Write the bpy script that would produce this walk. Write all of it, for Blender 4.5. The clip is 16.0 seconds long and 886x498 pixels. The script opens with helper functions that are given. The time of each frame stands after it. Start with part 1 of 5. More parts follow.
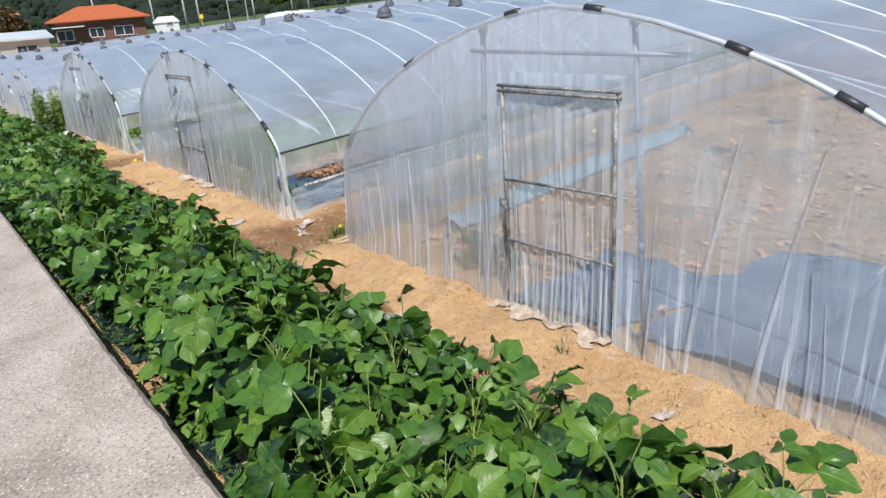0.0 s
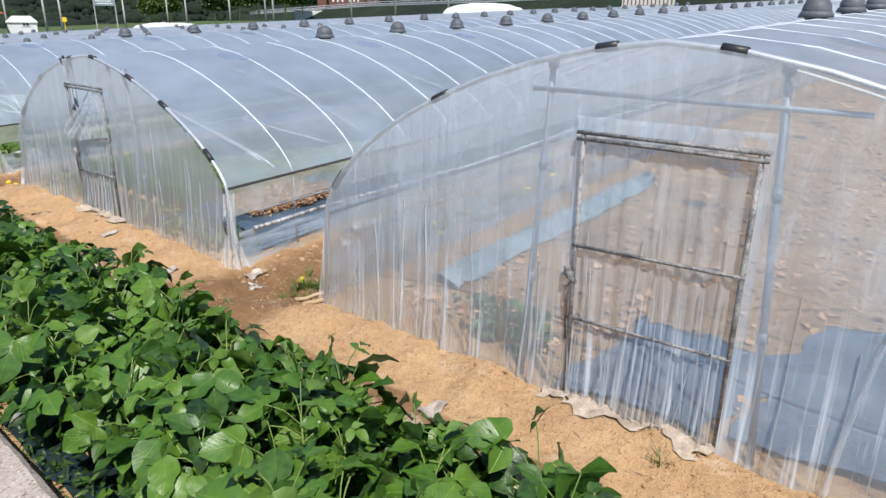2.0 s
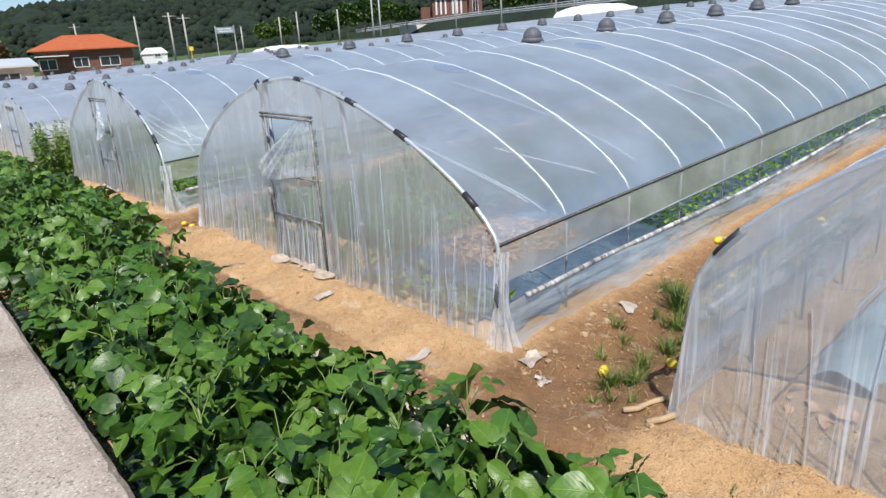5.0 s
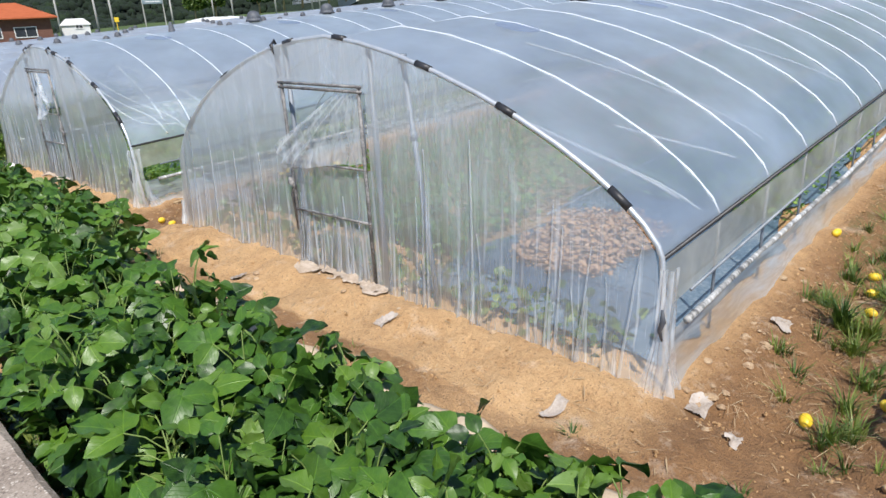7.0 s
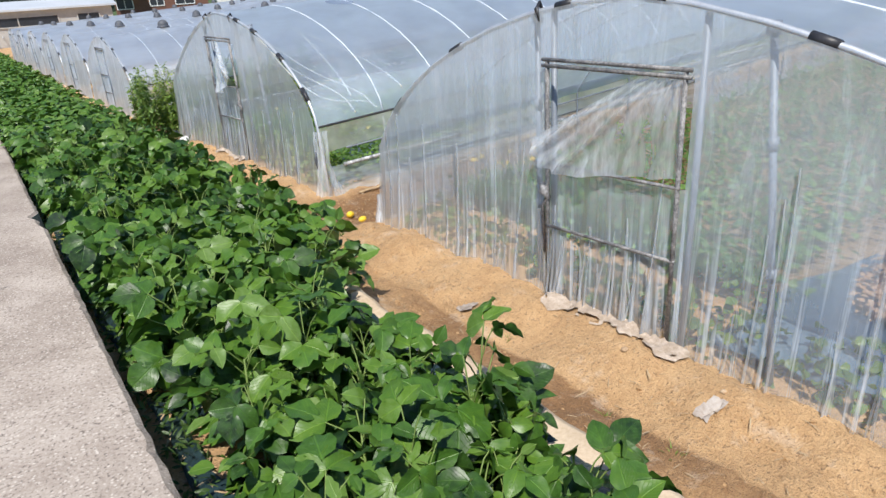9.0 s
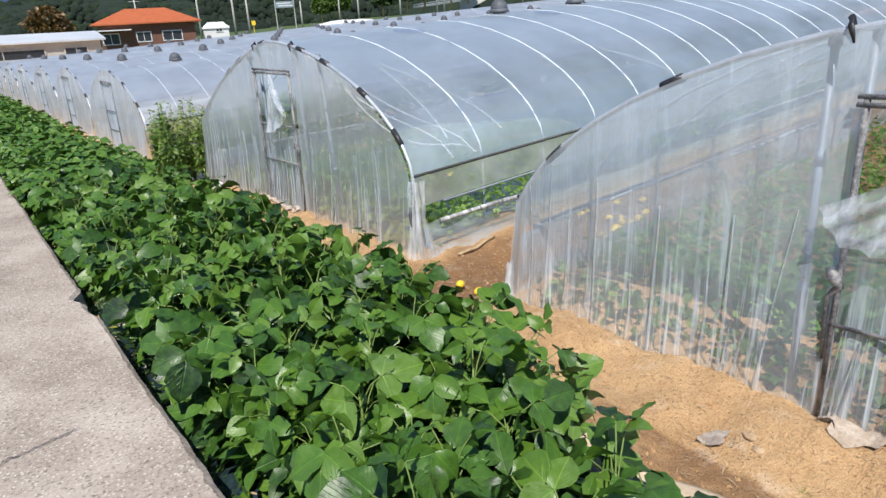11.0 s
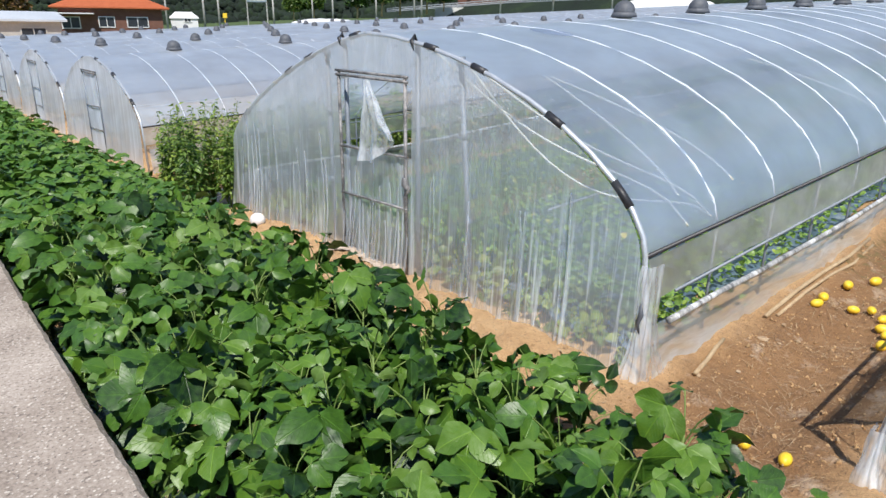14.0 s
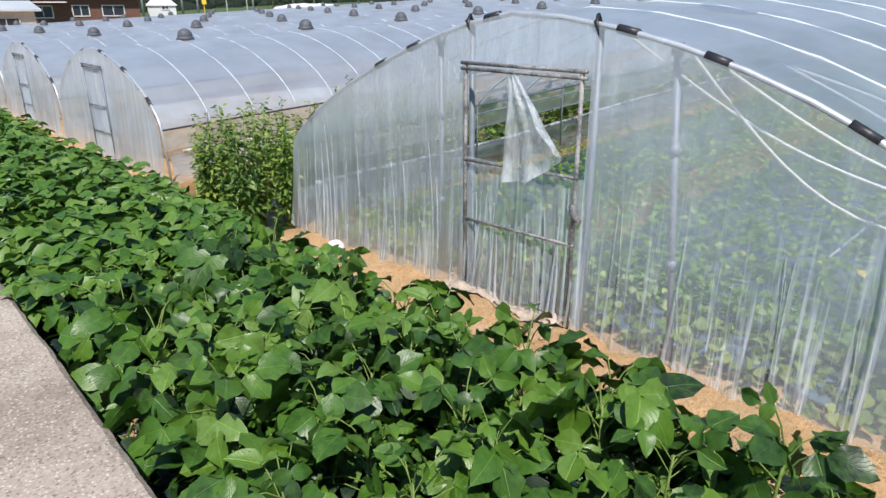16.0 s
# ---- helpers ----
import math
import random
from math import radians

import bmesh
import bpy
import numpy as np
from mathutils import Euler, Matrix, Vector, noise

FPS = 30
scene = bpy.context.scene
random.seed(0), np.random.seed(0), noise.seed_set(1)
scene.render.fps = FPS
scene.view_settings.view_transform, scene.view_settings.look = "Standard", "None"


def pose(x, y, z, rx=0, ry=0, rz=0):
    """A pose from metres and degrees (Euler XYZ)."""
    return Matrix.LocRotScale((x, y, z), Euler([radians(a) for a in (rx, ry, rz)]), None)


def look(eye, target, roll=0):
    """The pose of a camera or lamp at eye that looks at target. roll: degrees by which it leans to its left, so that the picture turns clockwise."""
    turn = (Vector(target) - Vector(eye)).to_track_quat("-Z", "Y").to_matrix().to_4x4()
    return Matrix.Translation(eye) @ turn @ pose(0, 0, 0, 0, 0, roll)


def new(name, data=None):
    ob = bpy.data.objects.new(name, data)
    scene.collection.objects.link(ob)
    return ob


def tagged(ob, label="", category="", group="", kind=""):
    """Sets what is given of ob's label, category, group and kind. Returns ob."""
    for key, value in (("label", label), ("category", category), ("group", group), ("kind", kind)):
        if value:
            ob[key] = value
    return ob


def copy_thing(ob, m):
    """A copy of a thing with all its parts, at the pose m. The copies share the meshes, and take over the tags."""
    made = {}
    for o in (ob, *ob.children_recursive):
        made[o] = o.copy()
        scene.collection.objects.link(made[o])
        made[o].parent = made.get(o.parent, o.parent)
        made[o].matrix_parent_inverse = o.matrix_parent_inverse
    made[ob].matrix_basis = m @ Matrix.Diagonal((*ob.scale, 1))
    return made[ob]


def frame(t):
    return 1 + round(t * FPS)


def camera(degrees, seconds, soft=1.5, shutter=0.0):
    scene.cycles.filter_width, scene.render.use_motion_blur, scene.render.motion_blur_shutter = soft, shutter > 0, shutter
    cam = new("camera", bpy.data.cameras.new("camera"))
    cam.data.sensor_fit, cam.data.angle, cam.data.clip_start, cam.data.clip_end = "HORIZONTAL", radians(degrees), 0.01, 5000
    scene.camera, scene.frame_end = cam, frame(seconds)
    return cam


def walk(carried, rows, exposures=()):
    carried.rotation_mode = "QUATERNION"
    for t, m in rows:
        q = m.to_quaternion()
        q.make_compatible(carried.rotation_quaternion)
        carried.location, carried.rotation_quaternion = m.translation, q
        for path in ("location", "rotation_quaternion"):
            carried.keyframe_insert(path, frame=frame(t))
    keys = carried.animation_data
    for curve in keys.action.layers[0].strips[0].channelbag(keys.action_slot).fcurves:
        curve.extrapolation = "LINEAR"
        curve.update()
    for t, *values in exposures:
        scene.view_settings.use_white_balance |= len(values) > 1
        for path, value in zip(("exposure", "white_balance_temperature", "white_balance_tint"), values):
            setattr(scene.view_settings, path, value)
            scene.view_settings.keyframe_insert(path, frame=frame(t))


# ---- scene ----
cam = camera(68.8, 16.0)
METRES, EYE, TILT, LEAN, TURN = 13.5, 1.47, -20.75, 4.5, -40.1
ROWS = [
    (0.0, 0.0, 0.0, 0.0, 0.0, 0.0, -0.0),
    (0.5, -0.0246, 0.0199, 0.005, 0.47, 0.04, -1.55),
    (1.0, -0.0392, 0.0394, 0.0098, -0.18, 0.86, -2.03),
    (1.5, -0.054, 0.0597, 0.0159, -5.18, 1.63, -1.81),
    (2.0, -0.0745, 0.077, 0.0215, -10.93, 2.55, -1.01),
    (2.5, -0.0896, 0.1023, 0.0279, -11.89, 3.49, 0.09),
    (3.0, -0.1126, 0.1277, 0.0324, -8.54, 4.11, 0.27),
    (3.5, -0.1312, 0.1498, 0.0387, -5.19, 3.1, -0.21),
    (4.0, -0.1479, 0.1714, 0.0468, 0.04, 3.2, -0.57),
    (6.5, -0.2321, 0.2858, 0.0776, -7.15, 2.17, 0.4),
    (7.0, -0.2537, 0.3124, 0.0815, -7.26, 1.08, 0.99),
    (7.5, -0.2764, 0.3394, 0.0864, -6.01, -0.79, 0.95),
    (8.0, -0.2955, 0.3656, 0.0951, -0.18, -2.44, 0.1),
    (8.5, -0.3141, 0.388, 0.1035, 2.76, -3.17, -1.7),
    (9.0, -0.3252, 0.4112, 0.113, 3.12, -1.9, -2.04),
    (9.5, -0.3482, 0.434, 0.1159, 1.01, -0.37, -1.33),
    (10.0, -0.3752, 0.4551, 0.1201, 0.98, -0.62, -0.96),
    (12.5, -0.4835, 0.5671, 0.1527, 0.34, 5.74, -4.81),
    (13.0, -0.5056, 0.5931, 0.1597, -1.35, 5.49, -4.34),
    (13.5, -0.5277, 0.6188, 0.166, -1.83, 3.55, -4.57),
    (14.0, -0.5456, 0.647, 0.1739, -2.54, 2.08, -4.41),
    (14.5, -0.5685, 0.6705, 0.1806, -2.6, 1.45, -4.45),
    (15.0, -0.5858, 0.6954, 0.1882, -3.31, 1.5, -3.61),
    (15.5, -0.608, 0.7209, 0.1951, -3.25, 1.37, -3.0),
    (16.0, -0.6291, 0.7403, 0.2001, -3.98, 0.84, -2.85),
]
walk(cam, [(t, pose(0, 0, EYE, TILT, LEAN, TURN) @ pose(METRES * x, METRES * y, METRES * z, 90 + pitch, roll, yaw)) for t, x, y, z, yaw, pitch, roll in ROWS])

# ---- light ----
SUN_DIR = Vector((-0.50, -0.62, 1.15)).normalized()      # towards the sun
world = bpy.data.worlds.new("sky")
scene.world = world
world.use_nodes = True
wn, wl = world.node_tree.nodes, world.node_tree.links
sky = wn.new("ShaderNodeTexSky")
sky.sky_type, sky.sun_disc = "NISHITA", False
sky.sun_elevation = math.asin(SUN_DIR.z)
sky.sun_rotation = math.atan2(SUN_DIR.x, SUN_DIR.y)
sky.air_density, sky.dust_density, sky.ozone_density = 1.0, 0.15, 2.5
# broad bright clouds over a blue sky
wtc = wn.new("ShaderNodeTexCoord")
wmap = wn.new("ShaderNodeMapping")
wmap.inputs["Scale"].default_value = (1.0, 1.0, 3.0)
cloud = wn.new("ShaderNodeTexNoise")
cloud.inputs["Scale"].default_value, cloud.inputs["Detail"].default_value = 2.2, 6
cramp = wn.new("ShaderNodeValToRGB")
cramp.color_ramp.elements[0].position, cramp.color_ramp.elements[1].position = 0.60, 0.82
cmix = wn.new("ShaderNodeMix")
cmix.data_type = "RGBA"
cmix.inputs[7].default_value = (9.0, 9.2, 9.6, 1)
wl.new(wtc.outputs["Generated"], wmap.inputs["Vector"])
wl.new(wmap.outputs["Vector"], cloud.inputs["Vector"])
wl.new(cloud.outputs["Fac"], cramp.inputs["Fac"])
wl.new(cramp.outputs["Color"], cmix.inputs[0])
blue = wn.new("ShaderNodeMix")
blue.data_type, blue.blend_type = "RGBA", "MULTIPLY"
blue.inputs[0].default_value = 1.0
blue.inputs[7].default_value = (0.85, 0.95, 1.08, 1)
wl.new(sky.outputs["Color"], blue.inputs[6])
wl.new(blue.outputs[2], cmix.inputs[6])
wl.new(cmix.outputs[2], wn["Background"].inputs["Color"])
wn["Background"].inputs["Strength"].default_value = 0.102
sun = new("sun", bpy.data.lights.new("sun", "SUN"))
sun.data.energy, sun.data.angle, sun.data.color = 5.0, radians(0.5), (1.0, 0.955, 0.89)
sun.matrix_world = look((0, 0, 30), Vector((0, 0, 30)) - SUN_DIR)
scene.view_settings.exposure = 0.10


# ---- materials ----
def material(name):
    m = bpy.data.materials.new(name)
    m.use_nodes = True
    t = m.node_tree
    return m, t, t.nodes["Principled BSDF"]


def node(t, kind, links=(), **values):
    n = t.nodes.new(kind)
    for k, v in values.items():
        n.inputs[k.replace("_", " ")].default_value = v
    for slot, src in links:
        t.links.new(src, n.inputs[slot])
    return n


def ramp(t, src, stops):
    r = t.nodes.new("ShaderNodeValToRGB")
    e = r.color_ramp.elements
    while len(e) < len(stops):
        e.new(0.5)
    for i, (p, c) in enumerate(stops):
        e[i].position = p
        e[i].color = (*c, 1) if len(c) == 3 else c
    t.links.new(src, r.inputs["Fac"])
    return r.outputs["Color"]


def mixed(t, fac, a, b, mode="MIX"):
    m = t.nodes.new("ShaderNodeMix")
    m.data_type, m.blend_type = "RGBA", mode
    for slot, v in ((0, fac), (6, a), (7, b)):
        if hasattr(v, "links"):
            t.links.new(v, m.inputs[slot])
        elif slot and len(v) == 3:
            m.inputs[slot].default_value = (*v, 1)
        else:
            m.inputs[slot].default_value = v
    return m.outputs[2]


def grey(v):
    return (v, v, v)


def rough(name, stops, scale=6.0, fine=60.0, roughness=0.85, bump=0.3, metal=0.0, distance=0.01, stretch=(1, 1, 1), speckle=None):
    """A solid surface: two scales of noise through a ramp, with a fine relief."""
    m, t, b = material(name)
    geo = node(t, "ShaderNodeNewGeometry")
    mp = node(t, "ShaderNodeMapping", [("Vector", geo.outputs["Position"])])
    mp.inputs["Scale"].default_value = stretch
    big = node(t, "ShaderNodeTexNoise", [("Vector", mp.outputs[0])], Scale=scale, Detail=5.0, Roughness=0.6)
    small = node(t, "ShaderNodeTexNoise", [("Vector", mp.outputs[0])], Scale=fine, Detail=4.0, Roughness=0.7)
    both = mixed(t, 0.45, big.outputs["Fac"], small.outputs["Fac"])
    col = ramp(t, both, stops)
    if speckle:
        vor = node(t, "ShaderNodeTexVoronoi", [("Vector", mp.outputs[0])], Scale=speckle[0])
        spot = ramp(t, vor.outputs["Distance"], [(0.0, grey(1)), (speckle[2], grey(0.8)), (speckle[2] + 0.10, grey(0))])
        which = ramp(t, node(t, "ShaderNodeTexNoise", [("Vector", mp.outputs[0])], Scale=30.0, Detail=3.0).outputs["Fac"], [(0.38, grey(0.1)), (0.54, grey(1))])
        pits = ramp(t, node(t, "ShaderNodeTexNoise", [("Vector", mp.outputs[0])], Scale=75.0, Detail=3.0).outputs["Fac"], [(0.57, grey(0)), (0.66, grey(0.8))])
        col = mixed(t, mixed(t, 1.0, spot, which, "MULTIPLY"), col, speckle[1])
        col = mixed(t, pits, col, (0.15, 0.12, 0.10))
    t.links.new(col, b.inputs["Base Color"])
    b.inputs["Roughness"].default_value, b.inputs["Metallic"].default_value = roughness, metal
    bp = node(t, "ShaderNodeBump", [("Height", both)], Strength=bump, Distance=distance)
    t.links.new(bp.outputs[0], b.inputs["Normal"])
    return m


def film(name, haze, tint, streak=(30.0, 1.2), gloss=0.12, lows=(0.15, 0.75), span=(0.42, 0.72), stain=0.0, axis="front", sheen=0.6, gather=None, through_light=0.5):
    """Thin polythene: clear in part, milky along its folds, glossy."""
    m, t, b = material(name)
    t.nodes.remove(b)
    out = t.nodes["Material Output"]
    geo = node(t, "ShaderNodeNewGeometry")
    mp = node(t, "ShaderNodeMapping", [("Vector", geo.outputs["Position"])])
    mp.inputs["Scale"].default_value = (streak[0], streak[0], streak[1]) if axis == "front" else (streak[1], streak[0], streak[0])
    folds = node(t, "ShaderNodeTexNoise", [("Vector", mp.outputs[0])], Scale=1.0, Detail=4.0, Roughness=0.62, Distortion=0.3)
    cloudy = node(t, "ShaderNodeTexNoise", [("Vector", geo.outputs["Position"])], Scale=1.3, Detail=4.0)
    f = ramp(t, folds.outputs["Fac"], [(span[0], grey(lows[0])), (span[1], grey(lows[1]))])
    if gather:
        # tight pleats towards the ground, slack slanting wrinkles higher up
        sep = node(t, "ShaderNodeSeparateXYZ", [(0, geo.outputs["Position"])])
        rise = node(t, "ShaderNodeMapRange", [(0, sep.outputs[2])])
        rise.inputs[1].default_value, rise.inputs[2].default_value = gather[0], gather[1]
        wm = node(t, "ShaderNodeMapping", [("Vector", geo.outputs["Position"])])
        wm.inputs["Scale"].default_value, wm.inputs["Rotation"].default_value = (1.0, 7.0, 1.6), (0.35, 0, 0)
        slack = node(t, "ShaderNodeTexNoise", [("Vector", wm.outputs[0])], Scale=1.0, Detail=5.0, Roughness=0.65, Distortion=0.8)
        g = ramp(t, slack.outputs["Fac"], [(0.40, grey(gather[2])), (0.56, grey(gather[2] + 0.05)), (0.66, grey(gather[2] + 0.20)), (0.74, grey(gather[2] + 0.06))])
        f = mixed(t, rise.outputs[0], f, g)
    c = ramp(t, cloudy.outputs["Fac"], [(0.35, grey(0.85 if gather else 0.7)), (0.7, grey(1.15 if gather else 1.25))])
    fac = mixed(t, 1.0, f, c, "MULTIPLY")
    col = tint
    if stain:
        dirt = node(t, "ShaderNodeTexNoise", [("Vector", mp.outputs[0])], Scale=0.6, Detail=6.0)
        col = mixed(t, ramp(t, dirt.outputs["Fac"], [(0.5, grey(0)), (0.75, grey(stain))]), tint, (0.30, 0.24, 0.14))
    clear = node(t, "ShaderNodeBsdfTransparent")
    clear.inputs["Color"].default_value = (*[1 - 0.25 * haze * (1.1 - v) for v in tint], 1)
    dif = node(t, "ShaderNodeBsdfDiffuse")
    tra = node(t, "ShaderNodeBsdfTranslucent")
    for n in (dif, tra):
        if hasattr(col, "links"):
            t.links.new(col, n.inputs["Color"])
        else:
            n.inputs["Color"].default_value = (*col, 1)
    milk = node(t, "ShaderNodeMixShader", [(1, dif.outputs[0]), (2, tra.outputs[0])])
    milk.inputs[0].default_value = through_light
    scaled = node(t, "ShaderNodeMath", [(0, fac)])
    scaled.operation, scaled.use_clamp = "MULTIPLY", True
    scaled.inputs[1].default_value = haze
    body = node(t, "ShaderNodeMixShader", [(0, scaled.outputs[0]), (1, clear.outputs[0]), (2, milk.outputs[0])])
    bp = node(t, "ShaderNodeBump", [("Height", folds.outputs["Fac"])], Strength=0.35, Distance=0.02)
    glo = node(t, "ShaderNodeBsdfGlossy", [("Normal", bp.outputs[0])], Roughness=gloss)
    fre = node(t, "ShaderNodeFresnel", [("Normal", bp.outputs[0])], IOR=1.35)
    half = node(t, "ShaderNodeMath", [(0, fre.outputs[0])])
    half.operation, half.inputs[1].default_value = "MULTIPLY", sheen
    top = node(t, "ShaderNodeMixShader", [(0, half.outputs[0]), (1, body.outputs[0]), (2, glo.outputs[0])])
    t.links.new(top.outputs[0], out.inputs["Surface"])
    return m


def leaf_material(name, dark, light, back=0.22):
    """A leaf: veins along its length from the uv, each leaf a little different."""
    m, t, b = material(name)
    uv = node(t, "ShaderNodeUVMap")
    sep = node(t, "ShaderNodeSeparateXYZ", [(0, uv.outputs[0])])
    # distance from the midrib and slanting side veins
    off = node(t, "ShaderNodeMath", [(0, sep.outputs[0])])
    off.operation, off.inputs[1].default_value = "SUBTRACT", 0.5
    ab = node(t, "ShaderNodeMath", [(0, off.outputs[0])])
    ab.operation = "ABSOLUTE"
    slant = node(t, "ShaderNodeMath", [(0, sep.outputs[1]), (1, ab.outputs[0])])
    slant.operation = "SUBTRACT"
    wave = node(t, "ShaderNodeMath", [(0, slant.outputs[0])])
    wave.operation, wave.inputs[1].default_value = "MULTIPLY", 7.0
    fr = node(t, "ShaderNodeMath", [(0, wave.outputs[0])])
    fr.operation = "FRACT"
    vein = ramp(t, fr.outputs[0], [(0.0, grey(0.7)), (0.06, grey(0)), (0.94, grey(0)), (1.0, grey(0.7))])
    rib = ramp(t, ab.outputs[0], [(0.0, grey(1)), (0.015, grey(1)), (0.03, grey(0))])
    veins = mixed(t, 1.0, vein, rib, "LIGHTEN")
    info = node(t, "ShaderNodeObjectInfo")
    geo = node(t, "ShaderNodeNewGeometry")
    n = node(t, "ShaderNodeTexNoise", [("Vector", geo.outputs["Position"])], Scale=38.0, Detail=3.0)
    rnd = mixed(t, 0.5, info.outputs["Random"], geo.outputs["Random Per Island"])
    k = mixed(t, 0.3, rnd, n.outputs["Fac"])
    col = ramp(t, k, [(0.32, dark), (0.55, light), (0.69, tuple(v * f for v, f in zip(light, (1.6, 1.3, 1.0)))), (0.82, tuple(v * f + 0.02 for v, f in zip(light, (2.1, 1.55, 2.2))))])
    col = mixed(t, veins, col, mixed(t, 1.0, col, (1.45, 1.35, 1.3), "MULTIPLY"))
    t.links.new(col, b.inputs["Base Color"])
    b.inputs["Roughness"].default_value = 0.42
    b.inputs["Specular IOR Level"].default_value = 0.5
    quilt = node(t, "ShaderNodeTexNoise", [("Vector", geo.outputs["Position"])], Scale=70.0, Detail=2.0)
    low = node(t, "ShaderNodeBump", [("Height", quilt.outputs["Fac"])], Strength=0.12, Distance=0.008)
    bp = node(t, "ShaderNodeBump", [("Height", veins), ("Normal", low.outputs[0])], Strength=0.5, Distance=0.003)
    bp.invert = True
    t.links.new(bp.outputs[0], b.inputs["Normal"])
    tra = node(t, "ShaderNodeBsdfTranslucent", [("Color", mixed(t, 1.0, col, (1.2, 1.5, 0.5), "MULTIPLY"))])
    mix = node(t, "ShaderNodeMixShader", [(1, b.outputs[0]), (2, tra.outputs[0])])
    mix.inputs[0].default_value = back
    t.links.new(mix.outputs[0], t.nodes["Material Output"].inputs["Surface"])
    return m


CONCRETE = rough("concrete", [(0.34, (0.225, 0.178, 0.142)), (0.46, (0.37, 0.308, 0.255)), (0.56, (0.47, 0.40, 0.338)), (0.68, (0.58, 0.515, 0.44))], 2.2, 70, 0.9, 0.8, distance=0.008, speckle=(55, (0.68, 0.62, 0.54), 0.22))
FILM_FRONT = film("film_front", 0.86, (0.83, 0.915, 1.0), (22.0, 0.35), 0.42, (0.29, 1.0), (0.53, 0.68), sheen=0.3, gather=(-0.45, 0.40, 0.385), through_light=0.19)
FILM_OLD = film("film_old_milky", 0.98, (0.86, 0.92, 1.0), (14.0, 0.40), 0.42, (0.62, 0.95), (0.46, 0.72), sheen=0.3, through_light=0.35)
# roof tint is blue to carry part of the reflected sky
FILM_ROOF = film("film_roof", 0.80, (0.725, 0.855, 1.0), (0.9, 0.5), 0.38, (0.55, 0.82), (0.35, 0.7), axis="roof", sheen=0.45)
FILM_SKIRT = film("film_skirt", 0.85, (0.80, 0.82, 0.78), (1.6, 2.0), 0.30, (0.45, 0.85), (0.4, 0.68), stain=0.55, sheen=0.25)
FILM_LOW = film("film_lowered", 0.86, (0.76, 0.86, 0.95), (6.0, 0.9), 0.30, (0.30, 0.95), (0.40, 0.62), stain=0.6, sheen=0.15, axis="roof")
FILM_PLEAT = film("film_pleat", 0.55, (0.90, 0.95, 1.0), (9.0, 1.0), 0.30, (0.4, 0.95), (0.40, 0.66))
FILM_TORN = film("film_torn", 0.68, (0.90, 0.94, 0.98), (14.0, 3.0), 0.25, (0.45, 1.0), (0.42, 0.66), sheen=0.35, through_light=0.4)
FILM_PATCH = film("film_patch", 0.6, (0.40, 0.50, 0.72), (3.0, 3.0), 0.4, (0.6, 0.9), (0.35, 0.7))
POST = rough("weathered_post", [(0.3, (0.13, 0.15, 0.18)), (0.7, (0.30, 0.33, 0.37))], 8, 60, 0.55, 0.1, 0.2)
ROLL = rough("grimy_rolled_film", [(0.40, (0.10, 0.10, 0.10)), (0.52, (0.45, 0.45, 0.44)), (0.60, (0.78, 0.79, 0.80))], 7, 40, 0.5, 0.3, stretch=(1, 0.2, 0.2))
STEEL = rough("galvanised_steel", [(0.3, (0.50, 0.53, 0.57)), (0.7, (0.80, 0.83, 0.86))], 8, 90, 0.45, 0.1, 0.55)
# pale colour carries the sun glint along film stretched over a hoop
HOOP = rough("hoop_glint_white", [(0.3, (0.52, 0.57, 0.64)), (0.7, (0.72, 0.77, 0.84))], 6, 50, 0.5, 0.1)
RUSTY = rough("rusty_steel", [(0.35, (0.05, 0.048, 0.048)), (0.48, (0.18, 0.175, 0.175)), (0.60, (0.38, 0.37, 0.36)), (0.70, (0.24, 0.10, 0.055))], 9, 60, 0.7, 0.4, 0.2)
BLACK = rough("black_plastic", [(0.3, (0.012, 0.012, 0.014)), (0.7, (0.05, 0.05, 0.055))], 12, 80, 0.45, 0.2)
GREYCAP = rough("grey_vent_plastic", [(0.3, (0.05, 0.055, 0.065)), (0.7, (0.14, 0.15, 0.17))], 8, 50, 0.6, 0.2)
CORD = rough("cream_cord", [(0.3, (0.78, 0.74, 0.62)), (0.7, (0.92, 0.90, 0.82))], 8, 60, 0.7, 0.1)
# black mulch film; shadow beneath the plants is deepened into its colour
MULCH = rough("shade_dark_mulch", [(0.35, (0.010, 0.016, 0.018)), (0.6, (0.025, 0.05, 0.055)), (0.8, (0.10, 0.13, 0.13))], 5, 40, 0.28, 0.6, distance=0.02)
MULCH_BLUE = rough("blue_grey_mulch", [(0.38, (0.05, 0.085, 0.125)), (0.54, (0.11, 0.16, 0.21)), (0.70, (0.30, 0.32, 0.33))], 2.5, 30, 0.35, 0.5, distance=0.02)
TEAL = rough("teal_film", [(0.35, (0.20, 0.27, 0.28)), (0.7, (0.38, 0.46, 0.47))], 3, 30, 0.35, 0.5, distance=0.02)
WHITE_SACK = rough("white_sack", [(0.35, (0.30, 0.23, 0.165)), (0.52, (0.46, 0.37, 0.29)), (0.66, (0.62, 0.53, 0.44))], 16, 70, 0.75, 0.8, distance=0.02)
MELON = rough("melon_skin", [(0.3, (0.80, 0.48, 0.02)), (0.6, (0.90, 0.64, 0.05)), (0.75, (0.92, 0.82, 0.45))], 20, 120, 0.4, 0.1)
BAMBOO = rough("dry_stick", [(0.3, (0.30, 0.19, 0.10)), (0.7, (0.58, 0.45, 0.28))], 12, 90, 0.8, 0.3)
STEM = rough("green_stem", [(0.3, (0.10, 0.17, 0.03)), (0.7, (0.22, 0.30, 0.08))], 20, 80, 0.6, 0.1)
